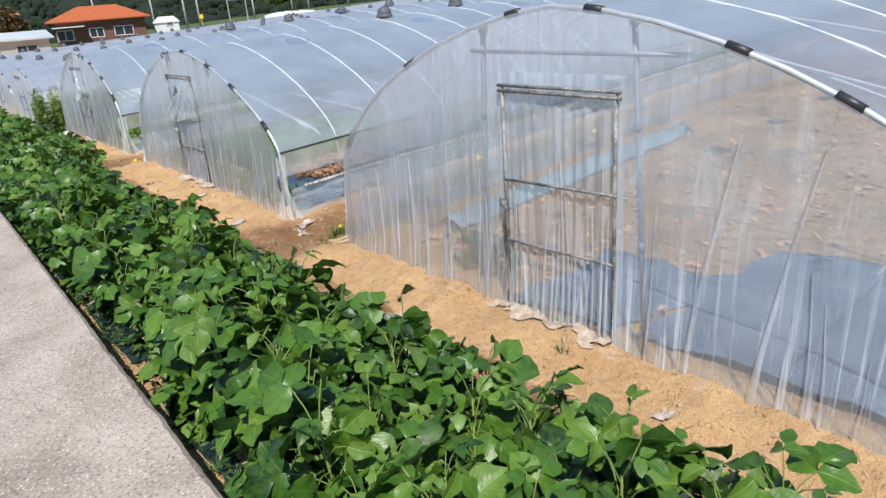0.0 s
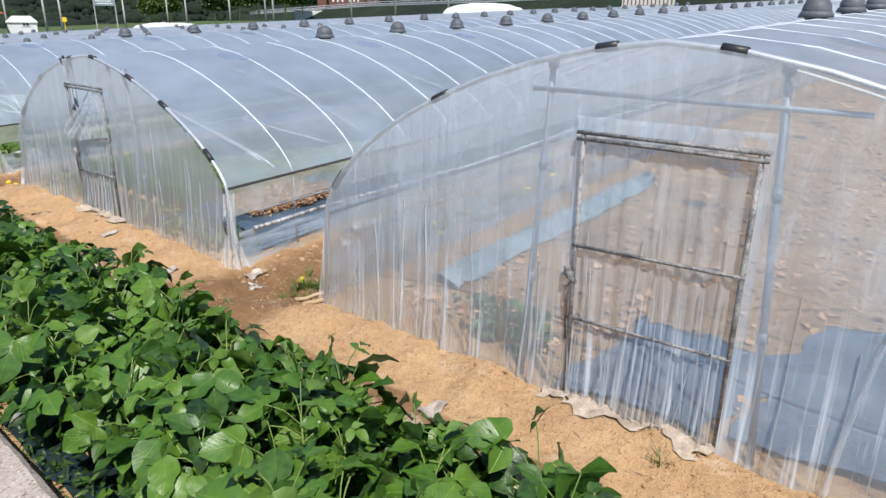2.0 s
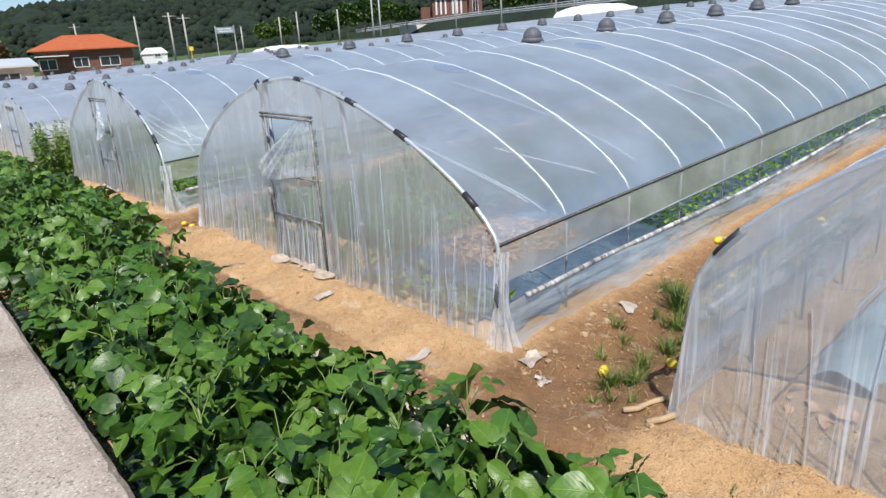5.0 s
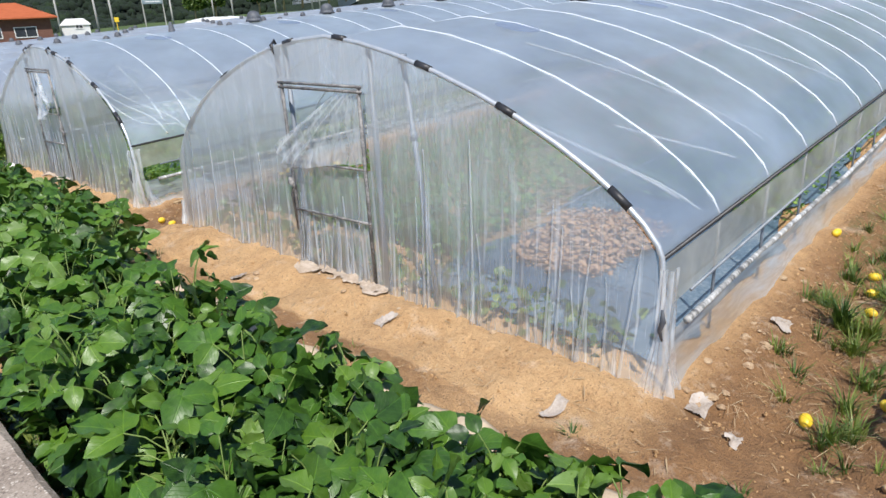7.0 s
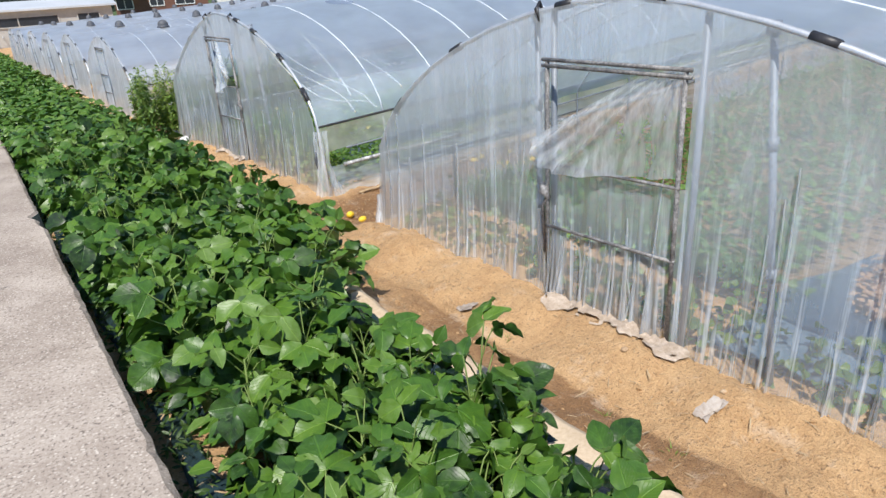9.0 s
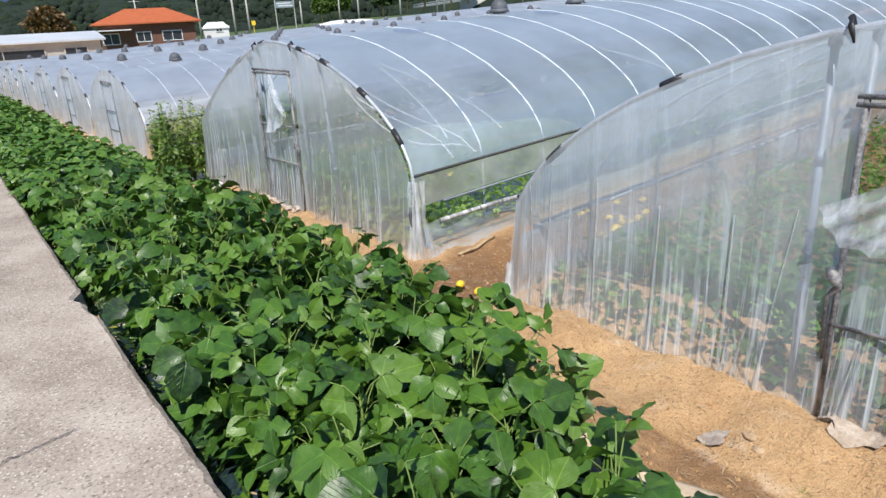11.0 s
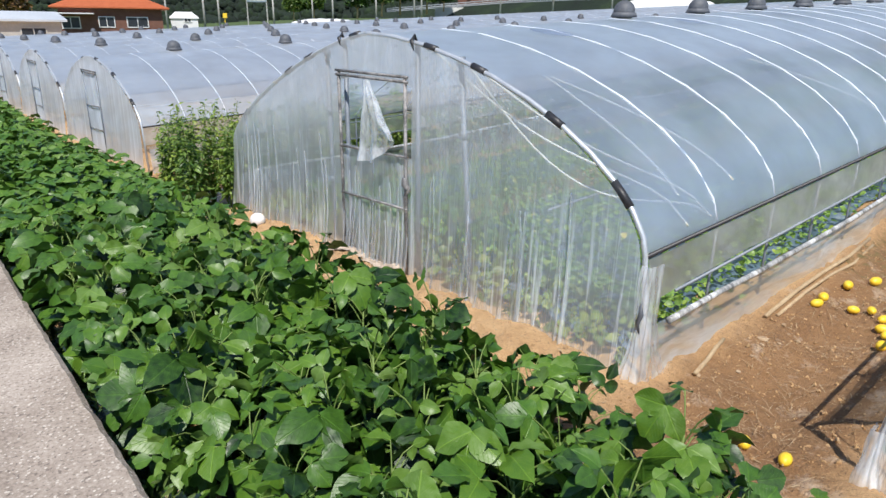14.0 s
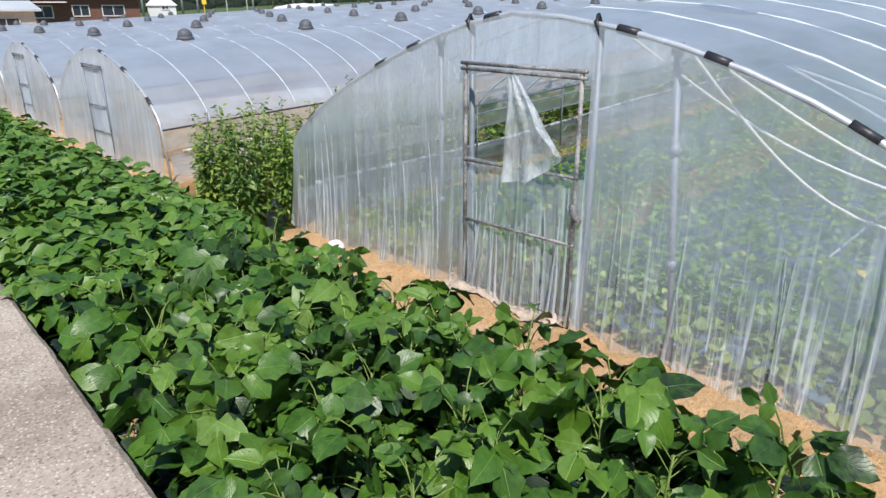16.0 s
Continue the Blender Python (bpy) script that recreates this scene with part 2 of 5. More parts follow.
BEAN_LEAF = leaf_material("bean_leaf", (0.006, 0.023, 0.006), (0.056, 0.138, 0.017), 0.05)
PEPPER_LEAF = leaf_material("pepper_leaf", (0.05, 0.11, 0.015), (0.17, 0.27, 0.05), 0.18)
VINE_LEAF = leaf_material("vine_leaf", (0.14, 0.25, 0.06), (0.25, 0.38, 0.09), 0.3)
GRASS = leaf_material("grass_blade", (0.045, 0.095, 0.02), (0.13, 0.20, 0.045))
DRY_LEAF = rough("dry_leaf", [(0.3, (0.38, 0.19, 0.09)), (0.55, (0.64, 0.38, 0.21)), (0.75, (0.78, 0.56, 0.38))], 14, 70, 0.85, 0.2)
YELLOW_LEAF = leaf_material("yellow_leaf", (0.36, 0.36, 0.06), (0.50, 0.48, 0.12))
TILE_ROOF = rough("orange_roof_tile", [(0.3, (0.34, 0.075, 0.022)), (0.7, (0.52, 0.145, 0.052))], 1.5, 8, 0.7, 0.4, stretch=(1, 1, 4))
# red brick, browned and darkened in colour for the farmhouse's shaded walls
BRICK_WALL = rough("shaded_red_brick", [(0.3, (0.12, 0.055, 0.04)), (0.7, (0.21, 0.10, 0.07))], 2, 20, 0.85, 0.3)
PLASTER = rough("pale_plaster", [(0.3, (0.55, 0.53, 0.5)), (0.7, (0.75, 0.74, 0.72))], 1, 12, 0.8, 0.2)
SHEET_ROOF = rough("pale_sheet_roof", [(0.3, (0.42, 0.46, 0.50)), (0.7, (0.62, 0.65, 0.68))], 0.4, 6, 0.5, 0.3)
DARK = rough("dark_opening", [(0.3, (0.012, 0.014, 0.018)), (0.7, (0.035, 0.04, 0.05))], 2, 10, 0.4, 0.1)
POLE = rough("grey_pole", [(0.3, (0.34, 0.33, 0.31)), (0.7, (0.52, 0.51, 0.48))], 2, 12, 0.8, 0.2)
RAIL = rough("guard_rail_steel", [(0.3, (0.42, 0.44, 0.46)), (0.7, (0.62, 0.64, 0.66))], 1, 8, 0.5, 0.1, 0.3)
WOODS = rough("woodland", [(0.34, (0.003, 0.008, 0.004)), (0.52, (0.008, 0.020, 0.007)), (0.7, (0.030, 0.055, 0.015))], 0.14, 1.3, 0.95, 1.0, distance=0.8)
# the blue of distant haze is put into the mountains' colour
FAR_HILL = rough("hazed_mountain", [(0.3, (0.022, 0.050, 0.100)), (0.7, (0.040, 0.078, 0.140))], 0.006, 0.04, 1.0, 0.3, distance=20)
PAINT_WHITE = rough("white_paint", [(0.3, (0.68, 0.68, 0.68)), (0.7, (0.84, 0.84, 0.84))], 2, 20, 0.6, 0.1)
SIGN_BLUE = rough("blue_grey_sign", [(0.3, (0.18, 0.24, 0.28)), (0.7, (0.26, 0.32, 0.36))], 2, 20, 0.5, 0.1)


def soil_material():
    """Sandy soil, darker and redder where a damp mask says so, with stones and crumbs."""
    m, t, b = material("sandy_soil")
    geo = node(t, "ShaderNodeNewGeometry")
    pos = geo.outputs["Position"]
    big = node(t, "ShaderNodeTexNoise", [("Vector", pos)], Scale=1.7, Detail=6.0, Roughness=0.62)
    mid = node(t, "ShaderNodeTexNoise", [("Vector", pos)], Scale=14.0, Detail=5.0, Roughness=0.7)
    fine = node(t, "ShaderNodeTexNoise", [("Vector", pos)], Scale=90.0, Detail=3.0, Roughness=0.7)
    k = mixed(t, 0.4, mixed(t, 0.5, big.outputs["Fac"], mid.outputs["Fac"]), fine.outputs["Fac"])
    sand = ramp(t, k, [(0.32, (0.30, 0.165, 0.075)), (0.45, (0.52, 0.315, 0.15)), (0.58, (0.67, 0.435, 0.225)), (0.72, (0.76, 0.56, 0.34))])
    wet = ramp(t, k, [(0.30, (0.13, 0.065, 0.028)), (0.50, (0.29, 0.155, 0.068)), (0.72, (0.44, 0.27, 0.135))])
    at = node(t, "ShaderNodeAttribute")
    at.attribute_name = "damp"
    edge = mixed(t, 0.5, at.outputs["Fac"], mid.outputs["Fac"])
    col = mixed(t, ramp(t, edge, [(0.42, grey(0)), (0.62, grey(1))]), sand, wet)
    pale = node(t, "ShaderNodeTexNoise", [("Vector", pos)], Scale=3.6, Detail=7.0, Roughness=0.72)
    col = mixed(t, ramp(t, pale.outputs["Fac"], [(0.56, grey(0)), (0.68, grey(0.55))]), col, (0.70, 0.56, 0.42))
    bits = node(t, "ShaderNodeTexNoise", [("Vector", pos)], Scale=48.0, Detail=2.0, Roughness=0.9)
    col = mixed(t, ramp(t, bits.outputs["Fac"], [(0.60, grey(0)), (0.67, grey(0.75))]), col, (0.17, 0.105, 0.058))
    gr = node(t, "ShaderNodeAttribute")
    gr.attribute_name = "green"
    gm = mixed(t, 0.4, gr.outputs["Fac"], mid.outputs["Fac"])
    col = mixed(t, ramp(t, gm, [(0.45, grey(0)), (0.6, grey(1))]), col, (0.075, 0.115, 0.03))
    t.links.new(col, b.inputs["Base Color"])
    b.inputs["Roughness"].default_value = 0.93
    h = mixed(t, 0.35, mid.outputs["Fac"], fine.outputs["Fac"])
    bp = node(t, "ShaderNodeBump", [("Height", h)], Strength=1.0, Distance=0.05)
    t.links.new(bp.outputs[0], b.inputs["Normal"])
    return m


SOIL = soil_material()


# ---- mesh helpers ----
def mesh_object(name, verts, faces, mat, parent=None, label="", smooth=False, uvs=None):
    me = bpy.data.meshes.new(name)
    me.from_pydata([tuple(v) for v in verts], [], faces)
    me.materials.append(mat)
    if smooth:
        me.shade_smooth()
    if uvs:
        lay = me.uv_layers.new(name="UVMap")
        for loop in me.loops:
            lay.data[loop.index].uv = uvs[loop.vertex_index]
    me.update()
    ob = new(name, me)
    ob.parent = parent
    if label:
        tagged(ob, label)
    return ob


def part(name, bm, mat, parent=None, label="", smooth=False):
    me = bpy.data.meshes.new(name)
    bm.to_mesh(me)
    bm.free()
    me.materials.append(mat)
    if smooth:
        me.shade_smooth()
    ob = new(name, me)
    ob.parent = parent
    if label:
        tagged(ob, label)
    return ob


def thing(name, at, label, category, group="", kind=""):
    ob = new(name)
    ob.empty_display_size = 0.2
    ob.location = at
    return tagged(ob, label, category, group, kind)


def add_box(bm, centre, size, turn=None):
    m = Matrix.Translation(centre) @ (turn.to_4x4() if turn else Matrix()) @ Matrix.Diagonal((*size, 1))
    return bmesh.ops.create_cube(bm, size=1.0, matrix=m)["verts"]


def bevelled(bm, width=0.004):
    bmesh.ops.bevel(bm, geom=list(bm.edges), offset=width, segments=1, affect="EDGES")
    return bm


def add_tube(bm, points, radius, sides=6, caps=True):
    """A round bar along points; radius may be one number or one a point."""
    pts = [Vector(p) for p in points]
    rad = radius if isinstance(radius, (list, tuple)) else [radius] * len(pts)
    rings = []
    ref = None
    for i, p in enumerate(pts):
        d = (pts[min(i + 1, len(pts) - 1)] - pts[max(i - 1, 0)]).normalized()
        if ref is None:
            ref = Vector((0, 0, 1)) if abs(d.z) < 0.9 else Vector((1, 0, 0))
        a = d.cross(ref).normalized()
        c = a.cross(d).normalized()
        ref = c
        rings.append([bm.verts.new(p + rad[i] * (math.cos(k * math.tau / sides) * a + math.sin(k * math.tau / sides) * c)) for k in range(sides)])
    for r, s in zip(rings, rings[1:]):
        for k in range(sides):
            bm.faces.new((r[k], r[(k + 1) % sides], s[(k + 1) % sides], s[k]))
    if caps:
        bm.faces.new(list(reversed(rings[0])))
        bm.faces.new(rings[-1])
    return bm


def tube(points, radius, sides=6):
    return add_tube(bmesh.new(), points, radius, sides)


def wob(x, y, z, s=1.0, amp=1.0):
    return amp * noise.noise(Vector((x * s, y * s, z * s)))


# ---- the lie of the land ----
FRONT, RISE = 3.18, 0.05                 # line of the greenhouse fronts; slope of the field away from the lane
# centre, base, rail, apex, half width at the rail
HOUSES = [
    (2.78, -0.74, 0.04, 1.40, 2.64),
    (9.52, -0.76, 0.02, 1.15, 2.64),
    (16.11, -0.79, -0.03, 1.11, 2.64),
    (24.60, -1.05, -0.32, 0.64, 2.40),
    (29.60, -1.08, -0.35, 0.61, 2.35),
    (34.50, -1.10, -0.37, 0.59, 2.35),
    (39.40, -1.12, -0.39, 0.57, 2.35),
    (44.30, -1.14, -0.41, 0.55, 2.35),
    (49.20, -1.16, -0.43, 0.53, 2.35),
]

# fullness of the arch on its near and far side: the hoops are not bent alike
BEND = {2.78: (1.6, 1.6), 9.52: (1.45, 1.45), 16.11: (1.7, 1.32)}


def lane_z(y):
    return -0.02 * max(-30.0, min(y, 60.0))


def base_z(y):
    ys, zs = (-40, 12, 16, 20, 24, 60), (-0.72, -0.74, -0.78, -0.92, -1.08, -1.2)
    return float(np.interp(y, ys, zs))


def in_house(y):
    """How far y is inside the nearest greenhouse's width (negative in the gaps)."""
    return max(w + 0.08 - abs(y - yc) for yc, _, _, _, w in HOUSES)


def ground_z(x, y):
    zr, zb = lane_z(y), base_z(y)
    if x < 0.55:
        z = zr - 0.27
    else:
        z = float(np.interp(x, (0.60, 0.82, 1.0, 1.95, 2.10, 2.45, 2.9, 3.3), (zr - 0.27, zr - 0.27, zr - 0.30, zb + 0.20, zb + 0.06, zb + 0.0, zb + 0.02, zb)))
    if x > FRONT:
        z += RISE * (min(x, 95.0) - FRONT)
    inside = in_house(y)
    if x > 2.5 and -3 < y < 60:
        dip = min(1.0, max(0.0, -inside * 2.2)) * min(1.0, (x - 2.5) * 1.6)
        z -= 0.13 * dip
        if x < FRONT and inside > 0:
            z += 0.05 * min(1, inside * 3) * math.exp(-((x - 3.02) / 0.22) ** 2)
    if 3.0 < x < 9 and inside < 0.05 and -3 < y < 22:
        fade = min(1.0, (x - 3.0) * 2) * min(1.0, (9 - x))
        z += fade * (wob(x, y, 1, 3.1, 0.05) + wob(x, y, 3, 9, 0.028) + wob(x, y, 6, 15, 0.014))
    if 0.55 < x < 3.4:
        z += wob(x, y, 0, 2.3, 0.06) + wob(x, y, 3, 7, 0.036) + wob(x, y, 6, 14, 0.018)
    return z


def build_ground():
    xs = sorted(set([-900, -300, -120, -60, -30, -15, -8, -4, -2.8, -1, 0.3, 0.5] + list(np.round(np.arange(0.55, 3.6, 0.06), 3)) + list(np.round(np.arange(3.66, 7.4, 0.09), 3)) + [7.6, 7.9, 8.2, 8.6] + [9.5, 11, 13, 16, 20, 25, 32, 40, 50, 60, 75, 95, 130, 200, 400, 900]))
    ys = sorted(set([-900, -300, -100, -50, -25, -12, -8, -6, -5, -4.5] + list(np.round(np.arange(-4, 22, 0.07), 3)) + list(np.round(np.arange(22, 40, 0.35), 3)) + [41, 44, 48, 53, 60, 75, 100, 150, 250, 450, 900]))
    verts, damp, green = [], [], []
    for x in xs:
        for y in ys:
            verts.append((x, y, ground_z(float(x), float(y))))
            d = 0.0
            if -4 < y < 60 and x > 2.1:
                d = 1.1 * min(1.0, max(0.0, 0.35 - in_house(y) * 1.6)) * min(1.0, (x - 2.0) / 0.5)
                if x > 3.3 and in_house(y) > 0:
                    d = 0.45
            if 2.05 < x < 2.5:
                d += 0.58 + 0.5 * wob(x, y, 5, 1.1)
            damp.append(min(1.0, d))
            far = max(abs(x) / 60, abs(y - 10) / 60)
            g = min(1.0, max(0.0, far - 0.9) * 3)
            if x > 4.0 and in_house(y) < -0.1 and 4 < y < 20:
                g = max(g, 0.45 * min(1, (x - 4) * 0.5))
            if x > 5 and 18.8 < y < 22:
                g = max(g, 0.5 * min(1.0, (x - 5) * 0.6))
            if x > 8 and y > 21:
                g = max(g, 0.3)
            green.append(g)
    n = len(ys)
    faces = [(i * n + j, (i + 1) * n + j, (i + 1) * n + j + 1, i * n + j + 1) for i in range(len(xs) - 1) for j in range(n - 1)]
    ob = mesh_object("ground", verts, faces, SOIL, smooth=True)
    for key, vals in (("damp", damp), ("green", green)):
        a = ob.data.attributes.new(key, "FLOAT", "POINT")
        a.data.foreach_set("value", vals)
    tagged(ob, "pale sandy soil with damp brown footpaths between the greenhouses", "ground", kind="structure")


build_ground()


def build_lane():
    """The concrete lane: a thick slab with a worn, chipped edge, in cast bays."""
    ys = list(np.round(np.arange(-14, 26, 0.05), 3)) + list(np.round(np.arange(26, 62, 0.5), 3))
    verts, faces = [], []
    for y in ys:
        z = lane_z(y)
        e = 0.465 + 0.006 * max(0.0, y) + wob(y, 0, 0, 1.3, 0.010) + wob(y, 2, 0, 9, 0.007)
        chip = math.exp(-((y - 13.3) / 0.09) ** 2) * 0.07 + math.exp(-((y - 13.05) / 0.12) ** 2) * 0.03
        e -= chip
        row = [(-2.9, z - 0.25), (-2.9, z), (-1.2, z + 0.012), (e - 0.16, z + 0.002), (e - 0.02 - 0.02 * abs(wob(y, 7, 0, 11)), z), (e, z - 0.022), (e + 0.015 + wob(y, 9, 1, 5, 0.01), z - 0.24)]
        verts += [(x, y, zz) for x, zz in row]
    k = 7
    for i in range(len(ys) - 1):
        for j in range(k - 1):
            faces.append((i * k + j, i * k + j + 1, (i + 1) * k + j + 1, (i + 1) * k + j))
    ob = mesh_object("road", verts, faces, CONCRETE, smooth=False)
    tagged(ob, "pale worn concrete farm lane with a chipped edge", "road", kind="structure")


build_lane()


# ---- greenhouses ----
def arch_z(h, u):
    yc, base, rail, apex, w = h
    if yc == 9.52 and u > 0:
        # this one's far shoulder is bent lower and rounder
        k = min(1.0, u / 2.72)
        return -0.30 + (apex + 0.30) * (1 - k ** 1.75) ** (1 / 1.75)
    k = min(1.0, abs(u) / w)
    n = BEND.get(yc, (1.6, 1.6))[u > 0]
    return rail + (apex - rail) * (1 - k ** n) ** (1 / n)


def arch_points(h, x, n=14, lift=0.0, legs=True):
    """Points of a hoop at x from the far foot over the top to the near foot."""
    yc, base, rail, apex, w = h
    dz = RISE * (x - FRONT)
    us = [w * math.sin(math.pi / 2 * (2 * i / (2 * n) * 2 - 1)) for i in range(n + 1)]
    pts = [(x, yc + u * (1 + lift / w), arch_z(h, u) + lift + dz) for u in us]
    if legs:
        pts = [(x, yc - w - 0.09, base - 0.05 + dz)] + pts + [(x, yc + w + 0.09, base - 0.05 + dz)]
    return pts


def front_film(house, h, door, near):
    """The film stretched over the gable: gathered in upright pleats towards the ground, open at the door."""
    yc, base, rail, apex, w = h
    cols = 150 if near else 40
    rows = 12 if near else 6
    verts, idx, faces = [], {}, []
    half = w + 0.09
    for i in range(cols + 1):
        u = -half + 2 * half * i / cols
        top = arch_z(h, u) if abs(u) < w else rail - 0.02
        for j in range(rows + 1):
            f = j / rows
            z = base - 0.03 + (top - base + 0.03) * f
            uu = max(-w, min(w, u)) + (u - max(-w, min(w, u))) * (1 - f)
            fold = (1 - 0.8 * f) * (0.014 * noise.noise(Vector((u * 14, yc, f * 0.5))) + 0.03 * noise.noise(Vector((u * 5, yc, f * 0.8))))
            idx[i, j] = len(verts)
            verts.append((FRONT - 0.035 + fold * 0.8 - 0.05 * (1 - f) ** 2, yc + uu, z))
    d0, d1, dz = door
    for i in range(cols):
        for j in range(rows):
            um = -half + 2 * half * (i + 0.5) / cols
            zm = sum(verts[idx[i + a, j + b]][2] for a in (0, 1) for b in (0, 1)) / 4
            if d0 - yc < um < d1 - yc and zm < dz:
                continue
            faces.append((idx[i, j], idx[i + 1, j], idx[i + 1, j + 1], idx[i, j + 1]))
    mesh_object("front_film", verts, faces, FILM_FRONT if near else FILM_OLD, house, "clear pleated polythene sheet", smooth=True).visible_shadow = yc < 5


def hung_film(top, foot, parent, amp, folds, seed):
    """A loose piece of film hanging between two edges, with folds running from one to the other."""
    def along(edge, s):
        k = s * (len(edge) - 1)
        j = min(int(k), len(edge) - 2)
        return Vector(edge[j]).lerp(Vector(edge[j + 1]), k - j)
    n, m = 34, 18
    verts, faces = [], []
    for a in range(n + 1):
        for b in range(m + 1):
            p, f = along(top, a / n).lerp(along(foot, a / n), b / m), b / m
            swing = amp * (0.25 + f) * (math.sin(a / n * folds * math.tau / 2 + seed + f) + 1.4 * noise.noise(Vector((a * 0.22, f * 2.2, seed))))
            verts.append(p + Vector((-abs(swing) * 0.4 - swing, 0, 0.35 * amp * noise.noise(Vector((a * 0.3, seed, f * 3))))))
    for a in range(n):
        for b in range(m):
            k = a * (m + 1) + b
            faces.append((k, k + m + 1, k + m + 2, k + 1))
    return mesh_object("torn_film", verts, faces, FILM_TORN, parent, "torn film hanging loose", True)


def bar(name, a, b, r, mat, parent, label="", sides=6):
    return part(name, tube([a, b], r, sides), mat, parent, label, True)


def build_house(i):
    h = HOUSES[i]
    yc, base, rail, apex, w = h
    near = i < 3
    length = 78.0
    house = thing("greenhouse", (FRONT, yc, base), "polythene tunnel greenhouse on arched steel hoops, film hazy and wrinkled", "greenhouse", "row of tunnel greenhouses")
    inv = Matrix.Translation((FRONT, yc, base)).inverted()
    made_before = set(bpy.data.objects)

    # roof film
    stations = list(np.arange(0, 24.1, 0.4)) + list(np.arange(26, length + 0.1, 4.0)) if near else list(np.arange(0, 16, 0.8)) + list(np.arange(16, length + 0.1, 6.2))
    verts, faces = [], []
    n = 20
    for s in stations:
        x = FRONT + float(s)
        sag = 0.010 * math.sin(math.pi * (s % 0.8) / 0.8)
        for k, p in enumerate(arch_points(h, x, n, -sag, False)):
            edge = 0.006 * noise.noise(Vector((x * 2.2, p[1] * 2.5, i)))
            verts.append((x, p[1], p[2] + edge))
    for a in range(len(stations) - 1):
        for k in range(n):
            q = a * (n + 1) + k
            faces.append((q, q + 1, q + n + 2, q + n + 1))
    mesh_object("roof_film", verts, faces, FILM_ROOF, house, "pale translucent roof sheet, tinted with the sky's blue", True)

    # hoops, coloured pale for the sun's glint on the film over them
    hoop_n = 30 if near else 10
    pitch = 0.86 if i == 1 else 0.81 if near else 0.68
    for k in range(1, hoop_n):
        x = FRONT + pitch * k - (0.08 if i == 1 else 0.0)
        part("hoop", tube(arch_points(h, x, 16, 0.0, False), 0.0085 if near else 0.0065, 5), HOOP, house, "", True)
        for side in (-1, 1) if near else ():
            dz = RISE * (x - FRONT)
            part("hoop_leg", tube([(x, yc + side * w, rail + dz), (x, yc + side * (w + 0.0), base - 0.05 + dz)], 0.010, 5), POST, house, "", True)
    bm = bmesh.new()
    for k in range(hoop_n, int(length / pitch), 1 if near else 3):
        add_tube(bm, arch_points(h, FRONT + pitch * k, 8, 0.002), 0.010, 4)
    tagged(part("distant_hoop", bm, HOOP, house, "", True), kind="stuff")
    part("gable_hoop", tube(arch_points(h, FRONT, 22, 0.006), 0.017, 8), STEEL, house, "thick galvanised end hoop", True)

    # film grips on the gable hoop
    us = ((-2.3, -1.71, -1.19, -0.33, 0.31, 1.45, 2.48), (-2.39, -1.64, -0.99, -0.17, 0.45, 1.48, 2.3), (-2.46, -1.95, -1.29, -0.80, 0.15, 0.90, 1.28, 2.3))[i] if near else (-2.1, -1.3, -0.4, 0.5, 1.4, 2.1)
    for u in us:
        e = 0.06
        pts = [(FRONT, yc + v, arch_z(h, v) + 0.006) for v in (u - e, u, u + e)]
        part("film_clip", tube(pts, 0.025, 8), BLACK, house, "black plastic film grip", True)

    # long rails at the shoulders and the rolled sides
    for side in (-1, 1):
        ends = lambda dz, dy=0.0, a=0.0, b=length: [(FRONT + a, yc + side * (w + dy), rail + dz + RISE * a), (FRONT + b, yc + side * (w + dy), rail + dz + RISE * b)]
        part("shoulder_rail", tube(ends(0.0, 0.012), 0.013, 6), BLACK, house, "dark shoulder rail", True)
        if not near and side == 1:
            continue
        drop = {0: 0.24, 1: 0.33}.get(i, 0.46) if side == 1 else 0.46 if near else 0.30          # how far the side sheet is let down
        # hanging strip above the opening
        def strip(name, top, bottom, a, b, amp, mat, label, steps, seed):
            verts, faces = [], []
            for s in range(steps + 1):
                d = a + (b - a) * s / steps
                for j in range(5):
                    f = j / 4
                    z = top(d) + (bottom(d) - top(d)) * f
                    off = amp * (noise.noise(Vector((d * 1.6, f * 2.5, seed))) + 0.5 * noise.noise(Vector((d * 5, f * 5, seed))))
                    verts.append((FRONT + d, yc + side * (w + 0.03 + 0.07 * max(0, (rail - z + RISE * d) / (rail - base)) + off), z))
            for s in range(steps):
                for j in range(4):
                    q = s * 5 + j
                    faces.append((q, q + 5, q + 6, q + 1))
            ob = mesh_object(name, verts, faces, mat, house, label, True)
            ob.visible_shadow = False          # thin clear film lets the daylight by
            return ob

        slope = lambda d: RISE * d
        strip("upper_side_film", lambda d: rail - 0.01 + slope(d), lambda d: rail - 0.27 + slope(d) + 0.02 * math.sin(d * 1.7), 0.0, 40, 0.012, FILM_SKIRT, "stained strip of film under the rail", 140, 1 + i)
        strip("lower_side_film", lambda d: rail - drop + slope(d) + 0.03 * math.sin(d * 0.9 + i), lambda d: base - 0.12 + slope(d), 0.05, 40, 0.06, FILM_LOW, "wrinkled lowered side sheet", 140, 7 + i)
        roll = [(FRONT + d, yc + side * (w + 0.075), rail - drop + slope(d) + 0.03 * math.sin(d * 0.9 + i) + wob(d, i, 0, 3, 0.012)) for d in np.arange(0.22, 40, 0.3)]
        part("rolled_edge", tube(roll, [0.014 + 0.006 * (1 + wob(p[0], 3, i, 6)) for p in roll], 6), ROLL, house, "film rolled round a pipe", True)
        part("vent_pipe", tube(ends(-0.27, 0.06, 0.28, 40), 0.010, 6), POST, house, "bare crank pipe", True)
